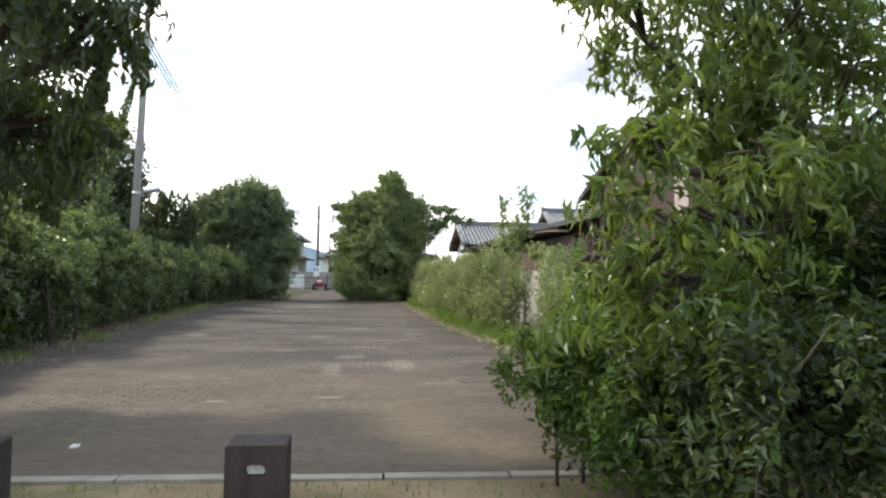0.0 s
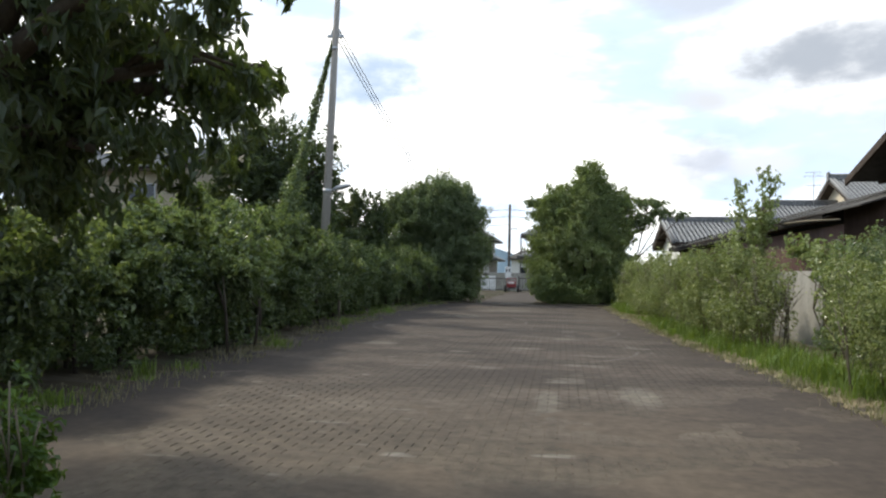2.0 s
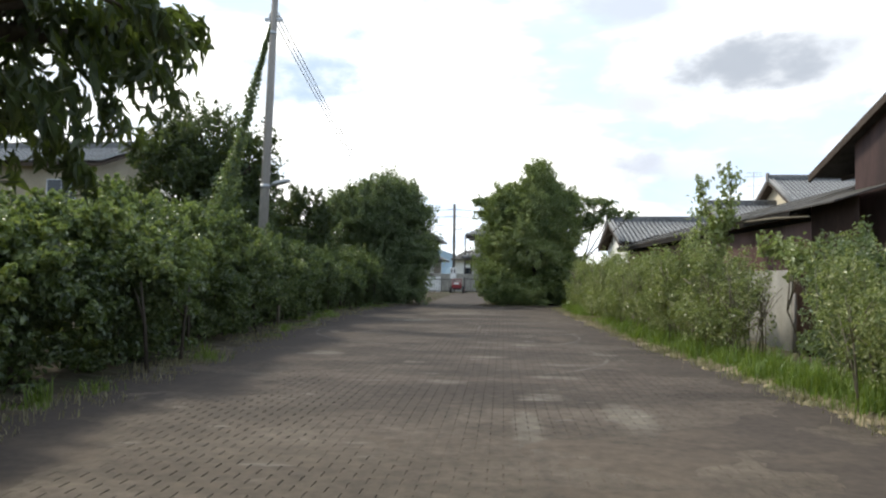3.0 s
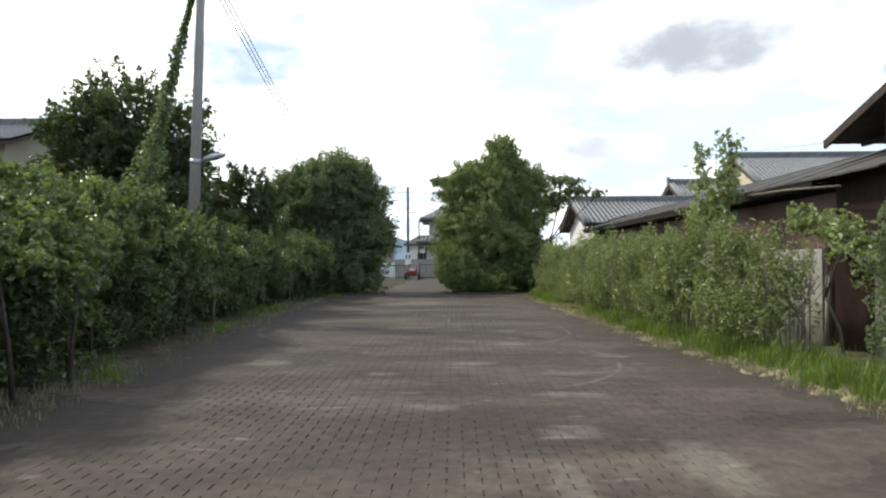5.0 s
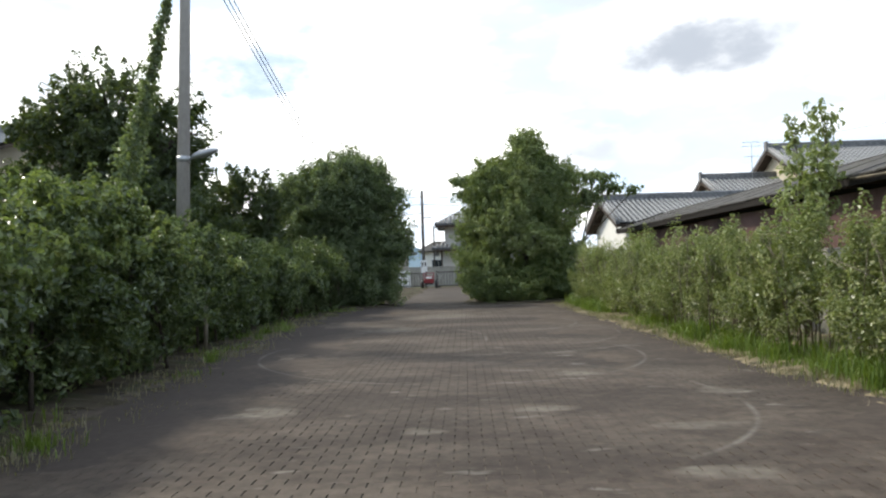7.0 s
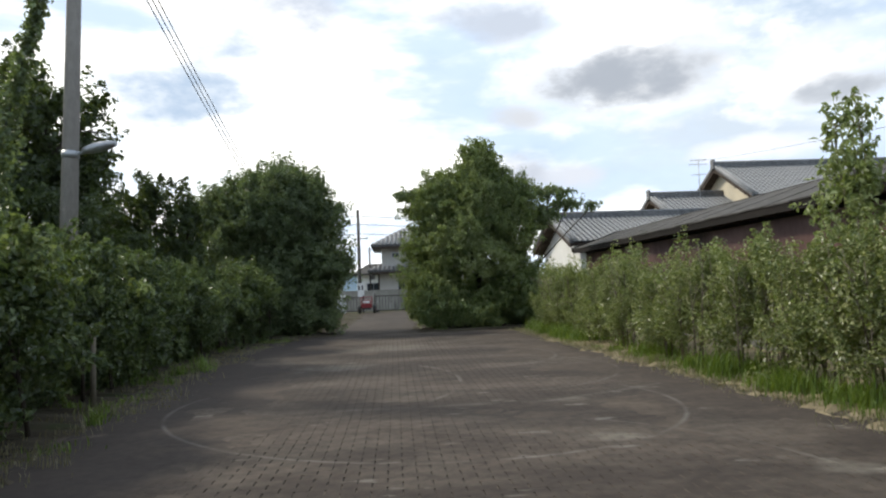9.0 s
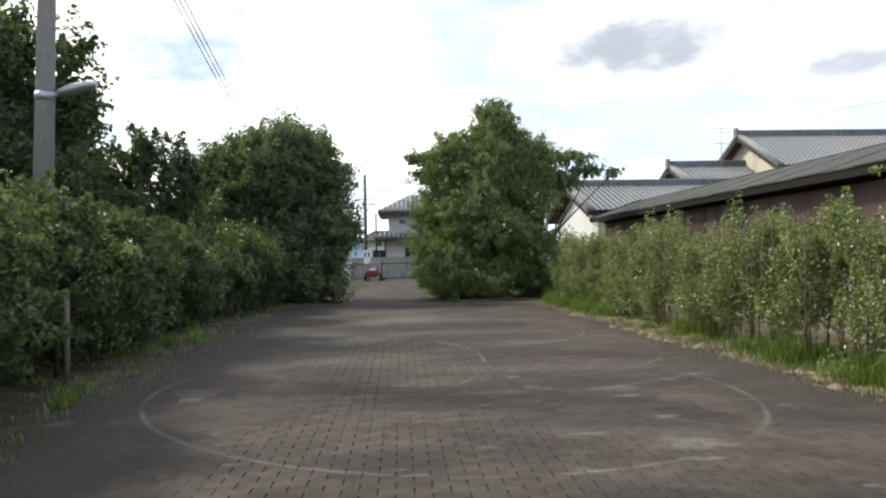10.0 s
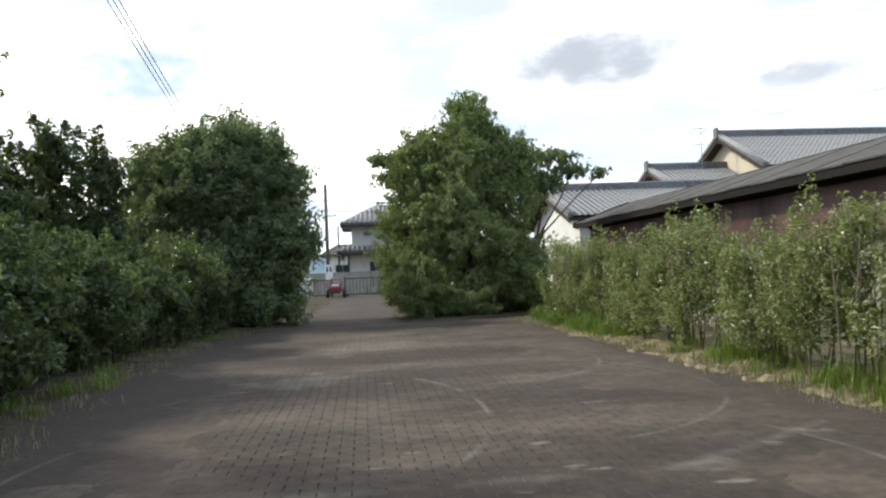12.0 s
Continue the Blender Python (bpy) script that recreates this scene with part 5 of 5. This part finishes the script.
# east side: tree and shrubs by the entrance
tree("willow_tree", 82, (3.3, 4.8, 0), [(2.8, 4.6, 3.35, 1.0, 0.9, 0.85), (1.6, 4.3, 3.4, 0.5, 0.55, 0.5), (2.85, 4.6, 2.35, 0.7, 0.7, 0.65), (1.5, 3.4, 1.6, 0.28, 0.28, 0.42), (1.55, 3.5, 2.1, 0.26, 0.26, 0.3), (1.25, 3.4, 1.35, 0.2, 0.22, 0.28), (3.6, 4.8, 2.5, 1.0, 1.0, 1.1), (3.2, 4.7, 4.3, 1.1, 0.9, 0.8), (3.3, 5.2, 1.8, 0.6, 0.7, 0.6), (1.95, 3.5, 1.65, 0.32, 0.32, 0.42), (2.4, 3.6, 2.0, 0.4, 0.4, 0.42), (1.65, 3.4, 1.25, 0.22, 0.25, 0.28), (3.5, 5.6, 1.6, 0.8, 0.8, 0.6)], 18500, (0.13, 0.04), LEAF_MID, "young tree with narrow drooping green leaves", "tree", 0.085, 48, 0.25, 0.3, 1.0, 0.6, "", 1, None, 6, -0.2)
# shrubs marked dark get the leaf colour with shade in it
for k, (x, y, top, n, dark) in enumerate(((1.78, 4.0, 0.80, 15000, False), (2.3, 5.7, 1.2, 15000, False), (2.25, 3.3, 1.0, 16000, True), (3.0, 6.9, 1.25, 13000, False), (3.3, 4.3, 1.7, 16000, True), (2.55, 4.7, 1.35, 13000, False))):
    bl = [(x, y, top * 0.42, 0.62, 0.65, top * 0.42), (x + 0.2, y + 0.3, top * 0.66, 0.45, 0.5, top * 0.26)]
    g = np.random.default_rng(950 + k)
    for _ in range(9):
        bl.append((x + g.uniform(-0.6, 0.6), y + g.uniform(-0.6, 0.6), top * g.uniform(0.6, 0.98), 0.16, 0.16, 0.24))
    tree("entrance_shrub", 90 + k, (x, y, 0), bl, n, (0.082, 0.034), LEAF_SHRUB_SHADED if dark else LEAF_BRIGHT, "dark shrub crowding the entrance, shade put into its leaf colour" if dark else "bright green leafy shrub beside the paving", "shrub", 0.014, 40, 0.2, 0.4, -0.3, 0.8, "entrance shrubs", 7, MAT_BARK, 3, 1.4, (4, 0.16, 0.28))
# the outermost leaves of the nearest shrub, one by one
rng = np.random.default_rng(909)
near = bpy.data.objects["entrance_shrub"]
leaf_one = leaf_mesh("leaf", rng, np.zeros((1, 3)), np.array([[0.0, 0.0, 1.0]]), 0.075, 0.04, LEAF_SHRUB_SHADED)
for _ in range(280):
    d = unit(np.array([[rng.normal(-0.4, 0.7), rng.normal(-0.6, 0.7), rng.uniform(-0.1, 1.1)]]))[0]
    o = mesh_part("leaf", leaf_one, LEAF_SHRUB_SHADED, near)
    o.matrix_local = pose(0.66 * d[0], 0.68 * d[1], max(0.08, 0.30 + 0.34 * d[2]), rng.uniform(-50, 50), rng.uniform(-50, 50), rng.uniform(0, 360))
tree("entrance_shrub", 97, (-3.3, 5.2, 0), [(-3.3, 5.2, 0.38, 0.4, 0.4, 0.34)], 3200, (0.06, 0.032), LEAF_BRIGHT, "small bright green shrub beside the kerb", "shrub", 0.01, 40, 0.12, 0.4, 0.1, 0.9, "entrance shrubs", 4)


# broad-leaved sprout over the sheet gate, and a dry shrub before the tall shed
tree("sapling", 78, (4.3, 15.95, 0), [(4.2, 16.0, 1.85, 0.32, 0.4, 0.22), (4.05, 16.5, 1.95, 0.25, 0.3, 0.2), (4.25, 15.5, 1.5, 0.35, 0.4, 0.35)], 1000, (0.12, 0.06), LEAF_SAPLING, "low broad-leaved sprout leaning over the wall", "tree", 0.02, 12, 0.15, 0.3, 0.5, 0.8, "", 1, MAT_STEM)
for k, (x, y, top) in enumerate(((4.1, 13.95, 1.9), (4.0, 12.75, 1.75))):
    bl = [(x, y, top * 0.45, 0.45, 0.5, top * 0.38), (x - 0.1, y + 0.1, top * 0.72, 0.4, 0.42, top * 0.22), (x - 0.2, y - 0.3, top * 0.3, 0.45, 0.5, top * 0.22)]
    for _ in range(6):
        bl.append((x + rng.uniform(-0.35, 0.3), y + rng.uniform(-0.5, 0.5), top * rng.uniform(0.85, 1.0), 0.13, 0.13, 0.25))
    tree("wall_shrub", 440 + k, (x, y, 0), bl, 9500, (0.066, 0.034), LEAF_ROUND, "pale grey-green leafy shrub beside the rusty sheet gate", "shrub", 0.013, 44, 0.2, 0.3, -0.1, 0.8, GROUP_R, 9, None, 3, 1.2)
rng = np.random.default_rng(31)
dry = thing("dry_shrub", (4.2, 11.7, 0), "bare dry shrub with pale reddish seed heads", "shrub")
tips = []
for _ in range(16):
    a, lean, h = rng.uniform(0, 6.28), rng.uniform(0.2, 0.9), rng.uniform(1.5, 2.6)
    e = Vector((math.cos(a) * lean * 0.6, math.sin(a) * lean, h))
    bm = bmesh.new()
    m = Vector((e.x * 0.35, e.y * 0.35, h * 0.55))
    add_tube(bm, [(0, 0, -0.03), m, e], [0.011, 0.008, 0.003], 5)
    for _ in range(5):
        f = rng.uniform(0.3, 0.95)
        s = m.lerp(e, f)
        q = s + Vector((rng.uniform(-0.3, 0.3), rng.uniform(-0.3, 0.3), rng.uniform(0.05, 0.3)))
        add_tube(bm, [s, q], [0.005, 0.002], 4)
        tips.append(q)
    part("twig", bm, MAT_STEM, dry)
p = np.concatenate([np.array([list(q) for q in tips]) + rng.normal(0, 0.05, (len(tips), 3)) for _ in range(12)])
mesh_part("seed_head", leaf_mesh("seed_head", rng, p, unit(rng.normal(0, 1, p.shape)), 0.035, 0.02, GRASS_DRY, 0.2), GRASS_DRY, dry)["kind"] = "stuff"

# pale bamboo pole tied under the long shed's eave
ob = thing("bamboo_pole", (4.92, 18.5, 2.72), "pale bamboo pole slung under the shed eave", "pole")
part("cane", tube([(0.0, 2.2, 0.05), (0.04, 0.5, 0.0), (0.1, -1.2, -0.10)], [0.022, 0.022, 0.02], 8), MAT_STEM, ob)
for yy in (1.5, -0.6):
    part("tie", tube([(0.05, yy, 0.0), (0.3, yy, 0.05)], [0.006, 0.006], 5), MAT_CABLE, ob)
cable((6.25, 19.4, 3.72), (15.3, 49.9, 8.2), 0.1, 0.005, "thin dark wire from shed eave to antenna")

# ---------------------------------------------------------------- posts and small things
def sleeper_post(at):
    ob = thing("wooden_post", at, "short thick dark timber post with a hole through it", "post", "entrance posts")
    # a ring of solid timber round a slot that goes right through
    outer = [(-0.18, -0.1), (0.0, -0.1), (0.18, -0.1), (0.18, 0.235), (0.18, 0.373), (0.168, 0.385), (-0.168, 0.385), (-0.18, 0.373), (-0.18, 0.235)]
    inner = [(-0.045, 0.205), (0.0, 0.2), (0.045, 0.205), (0.062, 0.235), (0.05, 0.262), (0.03, 0.268), (-0.03, 0.268), (-0.05, 0.262), (-0.062, 0.235)]
    bm = bmesh.new()
    loops = [[bm.verts.new((x, y, z)) for x, z in ring_pts] for y in (-0.15, 0.15) for ring_pts in (outer, inner)]
    n = len(outer)
    for i in range(n):
        k = (i + 1) % n
        bm.faces.new((loops[0][i], loops[0][k], loops[1][k], loops[1][i]))
        bm.faces.new((loops[2][k], loops[2][i], loops[3][i], loops[3][k]))
        bm.faces.new((loops[0][k], loops[0][i], loops[2][i], loops[2][k]))
        bm.faces.new((loops[1][i], loops[1][k], loops[3][k], loops[3][i]))
    bmesh.ops.recalc_face_normals(bm, faces=bm.faces)
    part("block", bm, MAT_POST, ob)
    # added pale block, imitates light showing through the slot
    part("hole_light", box(-0.056, 0.056, -0.11, -0.09, 0.204, 0.266, 0.004), MAT_PALE, ob, "pale block added for the light showing in the hole")
    return ob


for x in (-0.69, -2.40):
    sleeper_post((x, 4.05, 0))
tagged(part("paper_scrap", box(-2.38, -2.32, 5.42, 5.50, 0.002, 0.02, 0.004), MAT_PALE), "small pale scrap of litter on the paving", "litter")
ob = thing("stake", (-6.62, 21.0, 0), "pale weathered stake standing at the hedge", "stake")
part("shaft", tube([(0, 0, -0.1), (0.01, 0, 1.15)], [0.04, 0.035], 8), MAT_STEM, ob)

# ---------------------------------------------------------------- grass
def tufts(seed, count, lo, hi, place, blades_each, radius, thin=0.0):
    """Blade spots and heights in tufts; place(y, rng) gives a tuft's x."""
    rng = np.random.default_rng(seed)
    spots, high = [], []
    for _ in range(count):
        y = rng.uniform(lo, hi)
        if 22.3 < y < 27.6 and rng.uniform() < thin:
            continue
        x = place(y, rng)
        n = int(blades_each * rng.uniform(0.4, 1.6))
        h = rng.uniform(0.10, 0.50) ** 1.15
        r = radius * rng.uniform(0.6, 1.5)
        spots.append(np.stack([x + rng.normal(0, r, n), y + rng.normal(0, r, n), np.zeros(n)], 1))
        high.append(np.full((n, 1), h) * rng.uniform(0.7, 1.2, (n, 1)))
    return np.concatenate(spots), np.concatenate(high)


s, h = tufts(5, 520, 6.5, 33.4, lambda y, g: float(right_edge(y)) + 0.35 + abs(g.normal(0, 0.45)), 62, 0.12, 0.75)
keep = (s[:, 0] < 4.55) & (s[:, 0] > right_edge(s[:, 1]) + 0.05)
tagged(mesh_part("verge_grass", blades("verge_grass", 6, s[keep], h[keep], GRASS, 0.006), GRASS), "fresh green grass tufts along the paving's edge", "grass", kind="stuff")
s, h = tufts(15, 420, 6.5, 33.6, lambda y, g: float(right_edge(y)) + g.uniform(0.0, 0.6), 36, 0.13)
tagged(mesh_part("dry_grass", blades("dry_grass", 7, s, h * 0.28, GRASS_DRY, 0.005), GRASS_DRY), "short dry straw-coloured grass at the paving's edge", "grass", kind="stuff")
s, h = tufts(16, 45, 6.5, 33.0, lambda y, g: float(left_edge(y)) + 0.15 - abs(g.normal(0, 0.4)), 45, 0.11)
tagged(mesh_part("hedge_grass", blades("hedge_grass", 8, s, h * 0.6, GRASS, 0.006), GRASS), "scattered green grass tufts at the hedge's foot", "grass", kind="stuff")
s, h = tufts(17, 190, 6.0, 33.0, lambda y, g: float(left_edge(y)) + 0.25 - g.uniform(-0.15, 0.85), 26, 0.13)
tagged(mesh_part("hedge_dry_grass", blades("hedge_dry_grass", 18, s, h * 0.3, GRASS_DRY, 0.005), GRASS_DRY), "short yellowed grass at the hedge's foot", "grass", kind="stuff")
rng = np.random.default_rng(25)
n = 900
spots = np.stack([rng.uniform(-6, 4, n), 4.45 - np.abs(rng.normal(0, 0.5, n)), np.full(n, -0.005)], 1)
tagged(mesh_part("entrance_grass", blades("entrance_grass", 9, spots, 0.05, GRASS, 0.004), GRASS), "thin low grass on the earth by the kerb", "grass", kind="stuff")

# ---------------------------------------------------------------- paving bricks, last
rng = np.random.default_rng(9)
ys = np.arange(4.63, 34.3, BRICK_W)
cells = []
for r, yy in enumerate(ys):
    off = (r % 2) * BRICK_L / 2
    xs = np.arange(-6.8 + off, 3.6, BRICK_L)
    ok = (xs + BRICK_L > left_edge(yy) - 0.35) & (xs < right_edge(yy) + 0.3)
    cells.append(np.stack([xs[ok] + BRICK_L / 2, np.full(ok.sum(), yy + BRICK_W / 2)], 1))
cells = np.concatenate(cells)
single = (np.abs(cells[:, 0] + 1.7) < 1.5) & (np.abs(cells[:, 1] - 12.2) < 1.3)
single &= np.cumsum(single) <= 300


def paver(bm_name, mat):
    bm = bmesh.new()
    hx, hy, c = (BRICK_L - JOINT * 1.5) / 2, BRICK_W / 2, 0.003
    corners = ((-1, -1), (1, -1), (1, 1), (-1, 1))
    low = [bm.verts.new((sx * hx, sy * hy, -0.055)) for sx, sy in corners]
    mid = [bm.verts.new((sx * hx, sy * hy, -c)) for sx, sy in corners]
    top = [bm.verts.new((sx * (hx - c), sy * hy, 0)) for sx, sy in corners]
    for a, b in ((low, mid), (mid, top)):
        for i in range(4):
            bm.faces.new((a[i], a[(i + 1) % 4], b[(i + 1) % 4], b[i]))
    bm.faces.new(top)
    me = bpy.data.meshes.new(bm_name)
    bm.to_mesh(me)
    bm.free()
    me.materials.append(mat)
    return me


one = paver("brick", MAT_BRICK_PART)
for cx, cy in cells[single]:
    o = mesh_part("brick", one, MAT_BRICK_PART, pavement)
    o.location = (cx, cy, rng.normal(0, 0.0002))
rest = cells[~single]
m = len(rest)
unit_co = np.array([v.co for v in one.vertices])
unit_f = np.array([list(f.vertices) for f in one.polygons])
lift = rng.normal(0, 0.0002, m)
co = unit_co[None] + np.concatenate([rest, lift[:, None]], 1)[:, None, :]
co[:, 8:, 2] += rng.normal(0, 0.0001, (m, 4))
faces = unit_f[None] + (np.arange(m) * len(unit_co))[:, None, None]
field = mesh_part("paving_field", array_mesh("paving_field", co.reshape(-1, 3), faces.reshape(-1, 4), MAT_BRICK), MAT_BRICK, pavement)
field["kind"] = "stuff"
